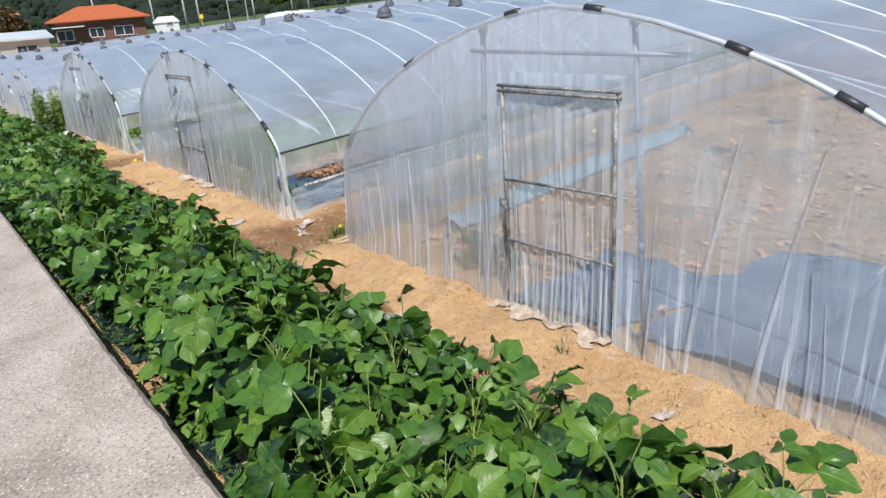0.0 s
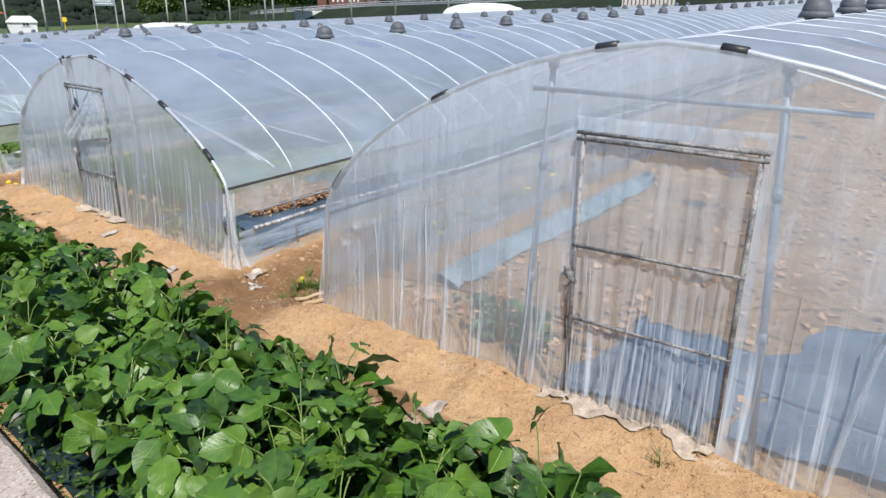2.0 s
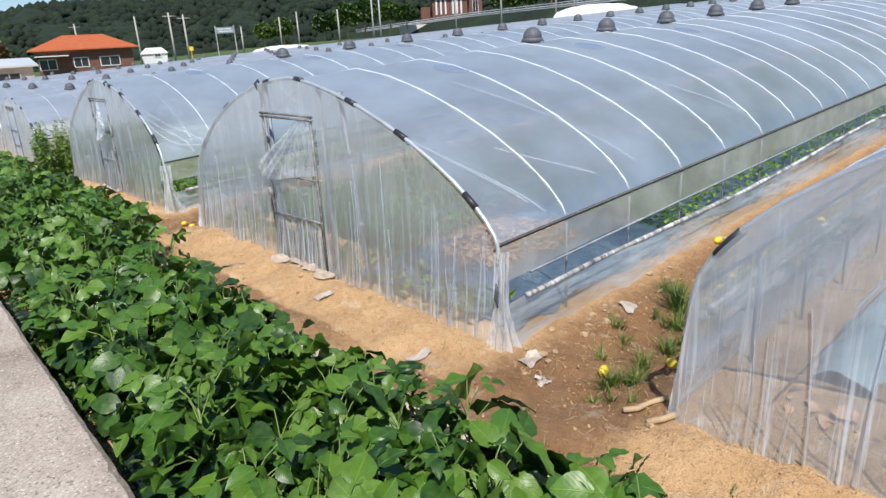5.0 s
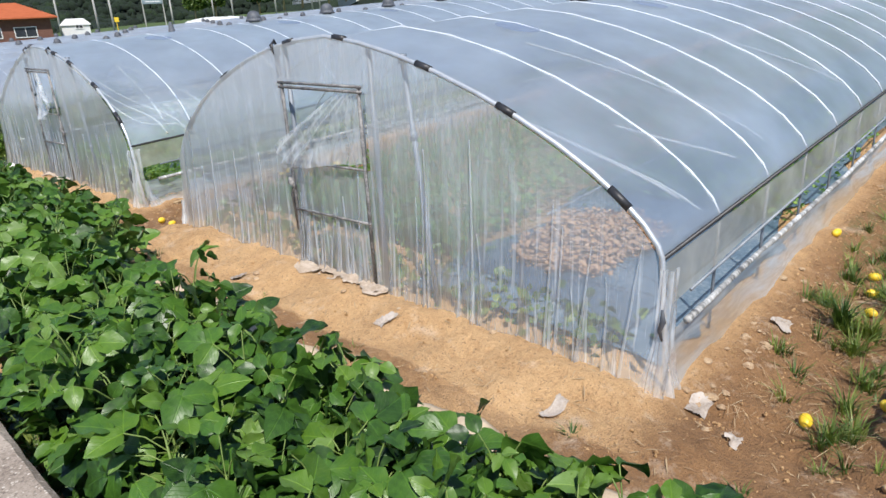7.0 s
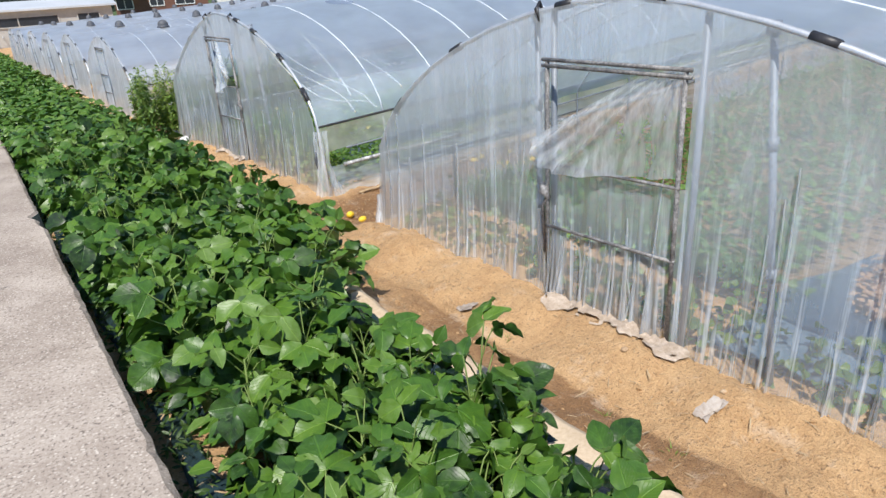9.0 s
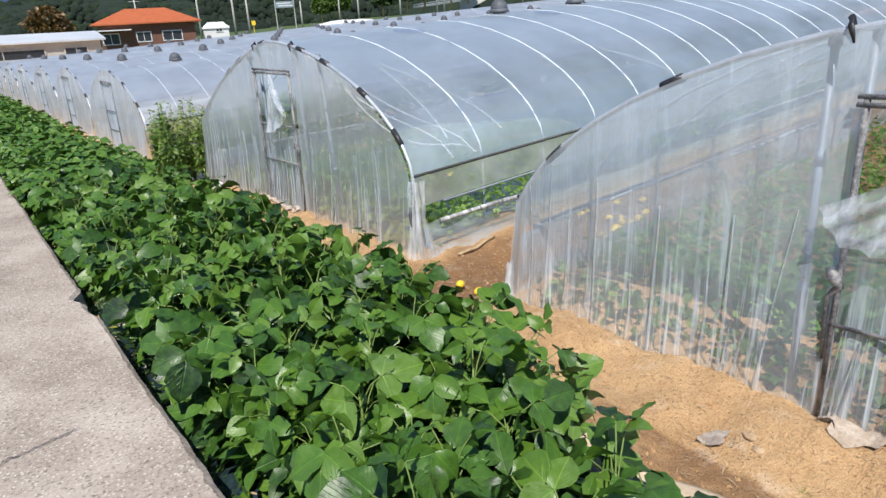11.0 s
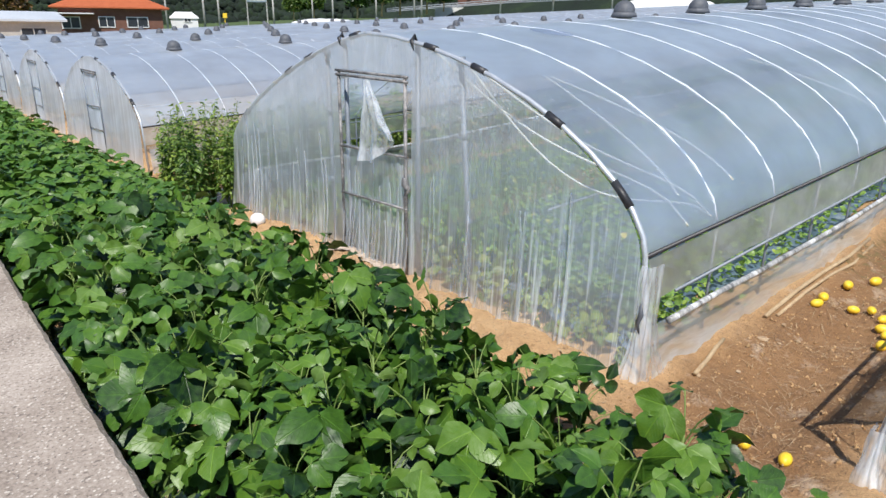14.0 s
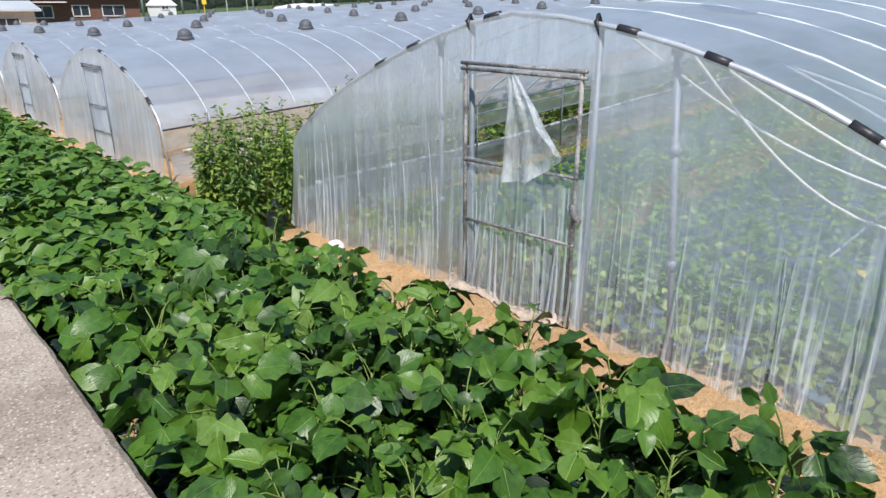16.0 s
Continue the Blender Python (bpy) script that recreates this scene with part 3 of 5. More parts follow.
        # bunched corner of the skirt
        if near and (side < 0 or i == 1):
            y0 = yc + side * (w + 0.07)
            verts, faces = [], []
            rows, cols = 16, 28
            head = rail - 0.03 if side < 0 else rail - 0.50
            for j in range(rows + 1):
                f = j / rows
                flare = 0.30 + 0.65 * max(0.0, (f - 0.40) / 0.60) ** 1.5
                for k in range(cols + 1):
                    q = 2 * k / cols - 1
                    fold = flare * (0.020 * math.sin(q * 13 + f * 2 + i) + 0.05 * noise.noise(Vector((q * 3, f * 2.5, i + side))))
                    z = head + (base - 0.06 - 0.05 * (1 - abs(q)) - head) * f
                    px = FRONT - 0.055 - fold - 0.05 * f if q < 0 else FRONT - 0.055 - 0.05 * f + (0.40 if i == 2 else 0.26) * q * flare
                    py = y0 - side * 0.14 * -q * flare if q < 0 else y0 + side * (0.02 + fold + 0.02 * f)
                    verts.append((px + 0.02 * noise.noise(Vector((f * 5, q, i))), py, z))
            for j in range(rows):
                for k in range(cols):
                    q = j * (cols + 1) + k
                    faces.append((q, q + 1, q + cols + 2, q + cols + 1))
            mesh_object("gathered_corner", verts, faces, FILM_TORN, house, "bunched corner of film", True).visible_shadow = False
            if side < 0:
                part("tie", tube([(FRONT - 0.085, y0 + 0.005, rail - 0.24), (FRONT - 0.10, y0 - 0.01, rail - 0.30), (FRONT - 0.09, y0 + 0.012, rail - 0.36), (FRONT - 0.085, y0 - 0.005, rail - 0.42)], [0.006, 0.016, 0.012, 0.005], 7), GREYCAP, house, "dark knotted tie", True)

    # gable posts and door
    dc, half = (yc - 0.08, 0.47) if i == 0 else (yc + 0.06, 0.48) if i == 1 else (yc - 0.13, 0.465) if i == 2 else (yc, 0.46)
    d0, d1 = dc - half, dc + half
    dtop = {0: 0.93, 1: 0.82, 2: 0.815}.get(i, base + 1.45)
    dmid, dlow = (dtop - 0.62 if i == 0 else dtop - 0.60), (dtop - 1.07 if i == 0 else dtop - 1.01)
    for y in (d0 - 0.02, d1 + 0.02) if i else ():
        part("post", tube([(FRONT + 0.03, y, base - 0.1), (FRONT + 0.03, y, arch_z(h, y - yc) - 0.0)], 0.020, 6), POST, house, "", True)
    # top and foot of the leaning end posts
    for u, foot in (((-0.56, -0.70), (0.66, 0.78)), ((-0.74, -0.96), (0.73, 0.72)), ((-1.05, -1.22), (0.69, 0.69)))[i] if near else ((-1.0, -1.0),):
        part("post", tube([(FRONT + 0.06, yc + foot, base - 0.1), (FRONT + 0.06, yc + u, arch_z(h, u))], 0.020, 6), POST, house, "", True)
        if near:
            part("post_clamp", tube([(FRONT + 0.06, yc + u, arch_z(h, u) - 0.05), (FRONT + 0.06, yc + u, arch_z(h, u) + 0.01)], 0.032, 8), POST, house, "dark pipe clamp", True)
            for f in (0.38, 0.72):
                py, pz = yc + foot + (u - foot) * f, base - 0.1 + (arch_z(h, u) - base + 0.1) * f
                part("pipe_joint", tube([(FRONT + 0.06, py, pz - 0.03), (FRONT + 0.06, py, pz + 0.03)], 0.026, 8), POST, house, "", True)
    if i == 0:
        bar("crossbar", (FRONT + 0.05, 1.86, 1.12), (FRONT + 0.05, 3.56, 1.14), 0.015, POST, house)
    door = new("door")
    door.parent = house
    tagged(door, "narrow film-covered door on a rusty steel frame")
    xd = FRONT - 0.015
    for y in (d0 + 0.015, d1 - 0.015):
        bar("door_stile", (xd - 0.05, y, base - 0.02), (xd - 0.05, y, dtop), 0.014, RUSTY if near else POST, door)
    for z in (dtop, dtop - 0.035):
        bar("door_head", (xd - 0.055, d0 - 0.02, z), (xd - 0.055, d1 + 0.02, z + 0.005), 0.012, RUSTY, door)
    for z in (dmid, dlow):
        bar("door_bar", (xd - 0.055, d0, z + 0.01), (xd - 0.055, d1, z - 0.02), 0.010, RUSTY, door)
    xf = xd - 0.022
    low_top = dmid if i in (1, 2) else dtop + 0.09
    verts, faces = [], []
    nc, nr = 44, 10
    for a in range(nc + 1):
        y = d0 - 0.035 + (d1 - d0 + 0.07) * a / nc
        for b in range(nr + 1):
            f = b / nr
            verts.append((xf - (0.015 + 0.02 * (1 - f)) * (0.6 * noise.noise(Vector((y * 40, i, f))) + noise.noise(Vector((y * 16, i, f * 1.2)))) - 0.01, y, base - 0.04 + (low_top - base + 0.04) * f))
    for a in range(nc):
        for b in range(nr):
            q = a * (nr + 1) + b
            faces.append((q, q + nr + 1, q + nr + 2, q + 1))
    mesh_object("door_film", verts, faces, FILM_FRONT if near else FILM_OLD, door, "gathered clear door film", True)
    if i == 1:
        # drawn from the upper hinge corner down to the knot, in folds that fan out
        hung_film([(xf - 0.01, d0 + 0.02, dtop - 0.02), (xf - 0.02, d0 + 0.10, dtop - 0.015), (xf - 0.01, d0 + 0.26, dtop - 0.03)], [(xf - 0.01, d0 + 0.01, dmid + 0.05), (xf - 0.04, d0 + 0.30, dmid + 0.02), (xf - 0.09, d1 - 0.22, dmid - 0.05), (xf - 0.11, d1 - 0.02, dmid - 0.02), (xf - 0.08, d1 + 0.10, dmid + 0.12)], door, 0.016, 13.0, 2.0)
    if i == 2:
        # a rag hanging from the door head, blown out at its foot
        hung_film([(xf - 0.02, dc + 0.10, dtop - 0.02), (xf - 0.03, dc + 0.03, dtop - 0.02)], [(xf - 0.10, dc + 0.05, dmid - 0.06), (xf - 0.13, dc - 0.16, dmid - 0.07), (xf - 0.10, d0 + 0.06, dmid + 0.12), (xf - 0.06, dc - 0.24, dmid + 0.21)], door, 0.03, 6.0, 5.0)
    if near:
        yl = d1 - 0.0 if i < 2 else d0
        bm = tube([(xd - 0.05, yl + 0.03, dmid - 0.16), (xd - 0.07, yl, dmid - 0.20), (xd - 0.05, yl - 0.02, dmid - 0.24), (xd - 0.06, yl + 0.02, dmid - 0.30), (xd - 0.05, yl + 0.01, dmid - 0.62)], [0.022, 0.03, 0.02, 0.012, 0.008], 6)
        part("knotted_tie", bm, RUSTY, door, "knotted rope tie", True)
        for y in ((), (d1 + 0.10,), (d0 - 0.03, d1 + 0.0))[i]:
            z = arch_z(h, y - yc)
            part("wire_knot", tube([(FRONT - 0.03, y - 0.02, z - 0.05), (FRONT - 0.04, y, z + 0.02), (FRONT, y + 0.015, z + 0.05), (FRONT + 0.02, y, z)], [0.006, 0.014, 0.016, 0.008], 6), BLACK, house, "dark twisted wire knot", True)
    if near:
        prng = random.Random(100 + i)
        spans = [(prng.uniform(-w + 0.1, w - 0.1), prng.uniform(0.35, 1.15), prng.uniform(0.003, 0.011)) for q in range(34)]
        spans += [(prng.uniform(d0 - yc + 0.03, d1 - yc - 0.03), prng.uniform(0.35, 0.8 if i else 1.3), prng.uniform(0.003, 0.009)) for q in range(18)]
        spans += [((-1.05, 1.5, 0.022), (-1.45, 1.5, 0.022)), ((-1.4, 1.3, 0.012), (-1.0, 1.2, 0.006)), ((-1.24, 0.8, 0.014), (-1.31, 0.55, 0.014), (-1.62, 0.38, 0.018))][i]
        for u, tall, wide in spans:
            lean = prng.gauss(0, 0.035) if tall < 1.4 else -0.22
            zt = min(base + tall, arch_z(h, u + lean) - 0.05)
            verts, faces = [], []
            for j in range(8):
                f = j / 7
                ww = wide * (1 - f) ** 0.8 + 0.0015
                yy = yc + u + lean * f ** 1.5 + 0.008 * noise.noise(Vector((u * 9, f * 3, i)))
                z = base - 0.03 + (zt - base + 0.03) * f
                xx = FRONT - 0.045 - 0.06 * (1 - f) ** 2 - (0.025 if d0 - yc < u < d1 - yc else 0.012)
                verts += [(xx + 0.012, yy - ww, z), (xx - 0.010 * (1 - f), yy, z), (xx + 0.012, yy + ww * 0.7, z)]
            for j in range(7):
                for c in (0, 1):
                    q = j * 3 + c
                    faces.append((q, q + 1, q + 4, q + 3))
            mesh_object("pleat", verts, faces, FILM_PLEAT, house, "", True)
    front_film(house, h, (d0 - 0.01, d1 + 0.01, dtop - 0.02) if near else (0, 0, -9), near)
    # closed far end
    verts = [(FRONT + length, p[1], p[2]) for p in arch_points(h, FRONT + length, 14, 0)]
    mesh_object("rear_film", verts, [tuple(range(len(verts)))], FILM_FRONT, house)

    # roof vents: flat patches near the gable, raised dark caps further on
    for k in range(24 if near else 9):
        x = FRONT + (3.6 + 1.62 * (k - 3) if near and k > 2 else 1.5 + 2.34 * k)
        u = -0.62
        z = arch_z(h, u) + RISE * (x - FRONT)
        slope_a = math.atan2(arch_z(h, u + 0.1) - arch_z(h, u - 0.1), 0.2)
        bm = bmesh.new()
        if k < 3 and near:
            bmesh.ops.create_circle(bm, cap_ends=True, segments=20, radius=0.19, matrix=Matrix.Translation((x, yc + u, z + 0.008)) @ Matrix.Rotation(slope_a, 4, "X"))
            part("vent_patch", bm, FILM_PATCH, house, "round bluish vent patch")
        else:
            m = Matrix.Translation((x, yc + 0.1, apex + RISE * (x - FRONT) + 0.02))
            bmesh.ops.create_cone(bm, cap_ends=True, segments=14, radius1=0.150, radius2=0.130, depth=0.05, matrix=m @ Matrix.Translation((0, 0, 0.01)))
            bmesh.ops.create_uvsphere(bm, u_segments=14, v_segments=10, radius=0.122, matrix=m @ Matrix.Translation((0, 0, 0.05)) @ Matrix.Rotation(0.12 * math.sin(k * 2.1 + i), 4, "Y") @ Matrix.Diagonal((1.0, 1.0, 0.95, 1)))
            part("vent_cap", bm, GREYCAP, house, "dark rounded roof vent", True)

    # pale inner cords seen through the roof
    if near:
        # depth and side of both ends; how far each hangs below the roof in its middle
        runs = (((0.05, -0.55, 0.9, -2.6, 0.06), (0.05, -1.1, 1.6, -2.6, 0.06), (0.9, -0.9, 2.4, -2.3, 0.02), (1.2, -1.5, 1.9, -2.4, 0.02)),
                ((0.05, -1.62, 0.60, -2.58, 0.04), (0.07, -1.70, 0.50, -2.50, 0.03), (1.26, -0.87, 1.95, -2.47, 0.02), (0.67, -1.99, 1.40, -2.48, 0.02), (3.4, -1.3, 4.2, -2.4, 0.02)),
                ((0.05, -0.79, 0.48, -2.62, 0.28), (0.04, -1.33, 0.72, -2.61, 0.18), (0.05, -1.15, 0.75, -2.62, 0.48), (0.50, -1.42, 0.50, -2.52, 0.03), (0.53, -1.45, 1.15, -2.54, 0.02), (3.13, -1.59, 4.1, -2.45, 0.02)))[i]
        for x0, u0, x1, u1, slack in runs:
            pts = []
            for s in range(15):
                f = s / 14
                u = u0 + (u1 - u0) * f
                x = FRONT + x0 + (x1 - x0) * f
                pts.append((x, yc + u, arch_z(h, u) - 0.03 - slack * math.sin(math.pi * f) + RISE * (x - FRONT)))
            part("inner_cord", tube(pts, 0.008, 5), CORD, house, "pale slack cord under the roof", True)
        for side in (-1, 1):
            bar("inner_rail", (FRONT + 0.05, yc + side * 1.9, rail + 0.1), (FRONT + 40, yc + side * 1.9, rail + 0.1 + RISE * 40), 0.008, POST, house)

    for ob in set(bpy.data.objects) - made_before:
        if ob.parent == house:
            ob.matrix_parent_inverse = inv
        elif ob.parent == door:
            ob.matrix_parent_inverse = Matrix()
    return house


houses = [build_house(i) for i in range(len(HOUSES))]


# ---- leaves and plants ----
def leaflet(verts, faces, uvs, root, along, up, length, width, droop, fold=0.25, fine=False):
    """One oval leaflet, creased along its midrib and drooping at the tip."""
    along, up = along.normalized(), up.normalized()
    side = along.cross(up).normalized()
    up = side.cross(along).normalized()
    prof = (0.16, 0.74, 0.98, 0.98, 0.80, 0.47, 0.0) if fine else (0.12, 0.9, 1.0, 0.62, 0.0)
    first = len(verts)
    across = (-1, -0.5, 0, 0.5, 1) if fine else (-1, 0, 1)
    cols = len(across)
    wave = 2.3 + 0.9 * math.sin(length * 911 + width * 417)
    for i, wv in enumerate(prof):
        f = i / (len(prof) - 1)
        mid = root + along * length * f - up * droop * length * f * f
        ww = width * 0.5 * wv
        for q in across:
            crimp = 0.0
            if fine and q:
                # margins roll and the blade puckers between the side veins
                crimp = width * (0.07 * abs(q) ** 2 * math.sin(f * wave * math.tau + 2.1 * q) + 0.035 * (1 if i % 2 else -1) * (abs(q) == 0.5))
            verts.append(mid + side * q * ww * (1 + 0.05 * (fine and i % 2)) + up * (fold * abs(q) * ww + crimp))
            uvs.append((0.5 + 0.5 * q * max(wv, 0.05), f))
    for i in range(len(prof) - 1):
        for q in range(cols - 1):
            k = first + i * cols + q
            faces.append((k, k + 1, k + cols + 1, k + cols))


def leaf_mesh(name, rng, length, width, mat):
    """A three-part bean leaf on its stalk end, lying in the plane z = 0, pointing along +x."""
    verts, faces, uvs = [], [], []
    for ang, start, k in ((0, 0.035, 1.0), (68, 0.0, 0.9), (-68, 0.0, 0.9)):
        a = radians(ang + rng.uniform(-12, 12))
        d = Vector((math.cos(a), math.sin(a), rng.uniform(-0.35, 0.15)))
        up = Vector((rng.uniform(-0.3, 0.3), rng.uniform(-0.3, 0.3), 1))
        leaflet(verts, faces, uvs, Vector((start, 0, 0)), d, up, length * k * rng.uniform(0.9, 1.08), width * k * rng.uniform(0.9, 1.1), rng.uniform(0.05, 0.45), rng.uniform(0.0, 0.4), True)
    me = bpy.data.meshes.new(name)
    me.from_pydata([tuple(v) for v in verts], [], faces)
    me.materials.append(mat)
    lay = me.uv_layers.new(name="UVMap")
    for loop in me.loops:
        lay.data[loop.index].uv = uvs[loop.vertex_index]
    me.shade_smooth()
    return me


rng = random.Random(7)
BEAN_MESHES = [leaf_mesh("leaf", rng, L, W, BEAN_LEAF) for L, W in ((0.17, 0.135), (0.155, 0.125), (0.14, 0.112), (0.125, 0.098), (0.10, 0.07), (0.165, 0.125), (0.145, 0.10), (0.075, 0.05))]


def bean_plant_at(rng, count, height, spread):
    """Stem with petioles, and where each leaf sits."""
    bm = bmesh.new()
    lean = Vector((rng.uniform(-0.12, 0.12), rng.uniform(-0.12, 0.12), 1))
    top = lean * height * 0.85
    add_tube(bm, [(0, 0, -0.05), lean * height * 0.4, top], [0.007, 0.006, 0.004], 5)
    spots = []
    for k in range(count):
        f = (k + 0.5) / count
        start = lean * height * (0.15 + 0.7 * f)
        a = k * 2.4 + rng.uniform(-0.5, 0.5)
        r = spread * (0.55 + 0.5 * rng.random()) * (1 - 0.55 * f ** 2)
        end = start + Vector((math.cos(a) * r, math.sin(a) * r, height * (0.10 + 0.22 * rng.random()) * (0.6 + 0.6 * f)))
        mid = start.lerp(end, 0.5) + Vector((0, 0, 0.02))
        add_tube(bm, [start, mid, end], 0.0028, 4, False)
        tilt = rng.gauss(0, 32)
        m = Matrix.Translation(end) @ Euler((radians(rng.gauss(0, 34)), radians(12 + tilt), a + rng.uniform(-0.7, 0.7))).to_matrix().to_4x4()
        spots.append((m, rng.choice(BEAN_MESHES[:7]) if f < 0.9 else BEAN_MESHES[rng.choice((4, 7))], rng.uniform(0.74, 1.08)))
    return bm, spots


def build_beans():
    rng = random.Random(11)
    kinds = []
    for v in range(7):
        bm, spots = bean_plant_at(rng, 17, 0.40 + 0.03 * (v % 4), 0.19)
        plant = part("bean_plant", bm, STEM, None, smooth=True)
        tagged(plant, "leafy green soybean plant growing in the bed beside the lane", "bean plant", "row of bean plants")
        lv, lf, lu = [], [], []
        for q in range(30):
            a, r = rng.uniform(0, math.tau), 0.22 * math.sqrt(rng.random())
            p = Vector((r * math.cos(a), r * math.sin(a), rng.uniform(0.04, 0.22)))
            d = Vector((math.cos(a) + rng.gauss(0, 0.6), math.sin(a) + rng.gauss(0, 0.6), rng.gauss(0, 0.5)))
            s = rng.uniform(0.07, 0.115)
            leaflet(lv, lf, lu, p, d, Vector((rng.gauss(0, 0.5), rng.gauss(0, 0.5), 1)), s, s * 0.72, rng.uniform(0.1, 0.5))
        mesh_object("undergrowth", lv, lf, BEAN_LEAF, plant, "smaller shaded leaves low on the stems", True, lu)
        for m, me, s in spots:
            leaf = new("leaf", me)
            leaf.parent = plant
            leaf.matrix_local = m @ Matrix.Diagonal((s, s, s, 1))
        kinds.append(plant)
    first = True
    used = 0
    y = -2.2
    while y < 17.2:
        edge = float(np.interp(y, (0.5, 1.5, 3.5, 6.0, 7.5, 9.5, 10.3, 11.4, 13, 16.5), (1.92, 1.64, 1.60, 1.60, 1.47, 1.60, 1.66, 1.98, 2.06, 1.98)))
        for r in range(5):
            x = 0.87 + (edge - 0.87) * r / 4 + rng.uniform(-0.07, 0.07)
            yy = y + rng.uniform(-0.10, 0.10) + (0.15 if r % 2 else 0)
            gap = noise.noise(Vector((yy * 0.55, 4.0, 0)))
            if r == 4 and gap > 0.45:
                continue
            m = Matrix.Translation((x, yy, ground_z(x, yy))) @ Matrix.Rotation(rng.uniform(0, math.tau), 4, "Z")
            s = rng.uniform(0.88, 1.15)
            k = kinds[used % len(kinds)]
            if used < len(kinds):
                k.matrix_basis = m
                k.scale = (s, s, s)
            else:
                c = copy_thing(k, m)
                c.scale = (s, s, s)
            used += 1
        y += 0.31
    # the bed goes on along the lane: one mass of the same leaves
    verts, faces, uvs = [], [], []
    for q in range(6400):
        yy = 17.2 + 40 * rng.random() ** 1.6
        x = rng.uniform(0.62, 2.15 + 0.6 * min(1.0, (yy - 17.2) / 4))
        z = ground_z(x, yy) + 0.20 + 0.28 * rng.random() - 0.10 * min(1.0, abs((x - 1.5) / 0.9) ** 3)
        a = rng.uniform(0, math.tau)
        k = 1 + 0.02 * (yy - 17)
        d = Vector((math.cos(a), math.sin(a), rng.uniform(-0.6, 0.3)))
        for t in (0, 1.1, -1.1):
            dd = Vector((math.cos(a + t), math.sin(a + t), d.z))
            leaflet(verts, faces, uvs, Vector((x, yy, z)), dd, Vector((rng.gauss(0, 0.4), rng.gauss(0, 0.4), 1)), 0.12 * k, 0.09 * k, 0.3)
    ob = mesh_object("bean_row", verts, faces, BEAN_LEAF, None, "", True, uvs)
    tagged(ob, "dense green bean foliage running on along the lane", "bean row", kind="stuff")


build_beans()


# ---- inside the greenhouses ----
def floor_sheet(name, x0, x1, y0, y1, mat, label, category, seed, rise=0.02, nx=60, ny=14, amp=0.03):
    verts, faces = [], []
    for i in range(nx + 1):
        x = x0 + (x1 - x0) * (i / nx) ** 1.5
        for j in range(ny + 1):
            f = j / ny
            y = y0 + (y1 - y0) * f + (f - 0.5) * (wob(x, seed, f, 1.1, 0.5) + wob(x, seed, f, 4.0, 0.3)) * min(1.0, y1 - y0)
            hump = rise * math.sin(math.pi * f)
            if i == nx:
                x = x1 - 0.25 * (x1 - x0) * (0.5 + 0.8 * wob(f * 3.1, seed, 2, 1.7) + 0.4 * wob(f * 9, seed, 5, 1.7))
            verts.append((x, y, max(ground_z(x, y), base_z(y) + RISE * (x - FRONT) - 0.12) + 0.012 + hump + amp * abs(wob(x * 2, y * 5, seed, 1.3))))
    for i in range(nx):
        for j in range(ny):
            q = i * (ny + 1) + j
            faces.append((q, q + ny + 1, q + ny + 2, q + 1))
    return tagged(mesh_object(name, verts, faces, mat, None, "", True), label, category)


floor_sheet("mulch_sheet", 3.35, 5.2, 0.2, 2.2, MULCH_BLUE, "crumpled blue-grey mulch film on the greenhouse floor", "mulch film", 1.0, 0.06)
floor_sheet("mulch_sheet", 3.3, 4.5, 2.3, 3.3, MULCH_BLUE, "crumpled blue-grey mulch film on the greenhouse floor", "mulch film", 2.0, 0.03, 16)
floor_sheet("film_strip", 4.0, 8.5, 4.75, 5.1, TEAL, "pale teal film strip along the greenhouse side", "film strip", 3.0, 0.10)
floor_sheet("mulch_sheet", 3.35, 30, 7.0, 9.0, MULCH_BLUE, "crumpled blue-grey mulch film on the greenhouse floor", "mulch film", 4.0, 0.05)
floor_sheet("mulch_sheet", 3.35, 30, 13.6, 16.2, MULCH_BLUE, "crumpled blue-grey mulch film on the greenhouse floor", "mulch film", 5.0, 0.05)
floor_sheet("mulch_sheet", 3.35, 30, 16.9, 18.5, MULCH_BLUE, "crumpled blue-grey mulch film on the greenhouse floor", "mulch film", 6.0, 0.05)


def scatter_leaves(name, count, place, size, mat, label, category, seed, lift=(0.05, 0.4), tip=0.5, slim=0.9):
    """A tangle of small leaves over a patch of ground; place(rng) gives x, y."""
    rng = random.Random(seed)
    verts, faces, uvs = [], [], []
    for q in range(count):
        x, y = place(rng)
        k = 1 + 0.025 * max(0, x - 5)
        z = ground_z(x, y) + rng.uniform(*lift)
        a = rng.uniform(0, math.tau)
        d = Vector((math.cos(a), math.sin(a), rng.uniform(-tip, tip)))
        up = Vector((rng.gauss(0, tip), rng.gauss(0, tip), 1))
        s = rng.uniform(*size) * k
        leaflet(verts, faces, uvs, Vector((x, y, z)), d, up, s, s * slim, rng.uniform(0, 0.5))
    return tagged(mesh_object(name, verts, faces, mat, None, "", True, uvs), label, category, kind="stuff")


def bed(x0, x1, y0, y1, power=1.7, ragged=0.25):
    def place(rng):
        x = x0 + (x1 - x0) * rng.random() ** power
        y = rng.uniform(y0, y1) + rng.gauss(0, ragged * 0.4)
        return x, y
    return place


def patch(xc, yc, rx, ry):
    def place(rng):
        a, r = rng.uniform(0, math.tau), math.sqrt(rng.random())
        r *= 0.75 + 0.35 * noise.noise(Vector((math.cos(a) * 2, math.sin(a) * 2, xc)))
        return xc + rx * r * math.cos(a), yc + ry * r * math.sin(a)
    return place


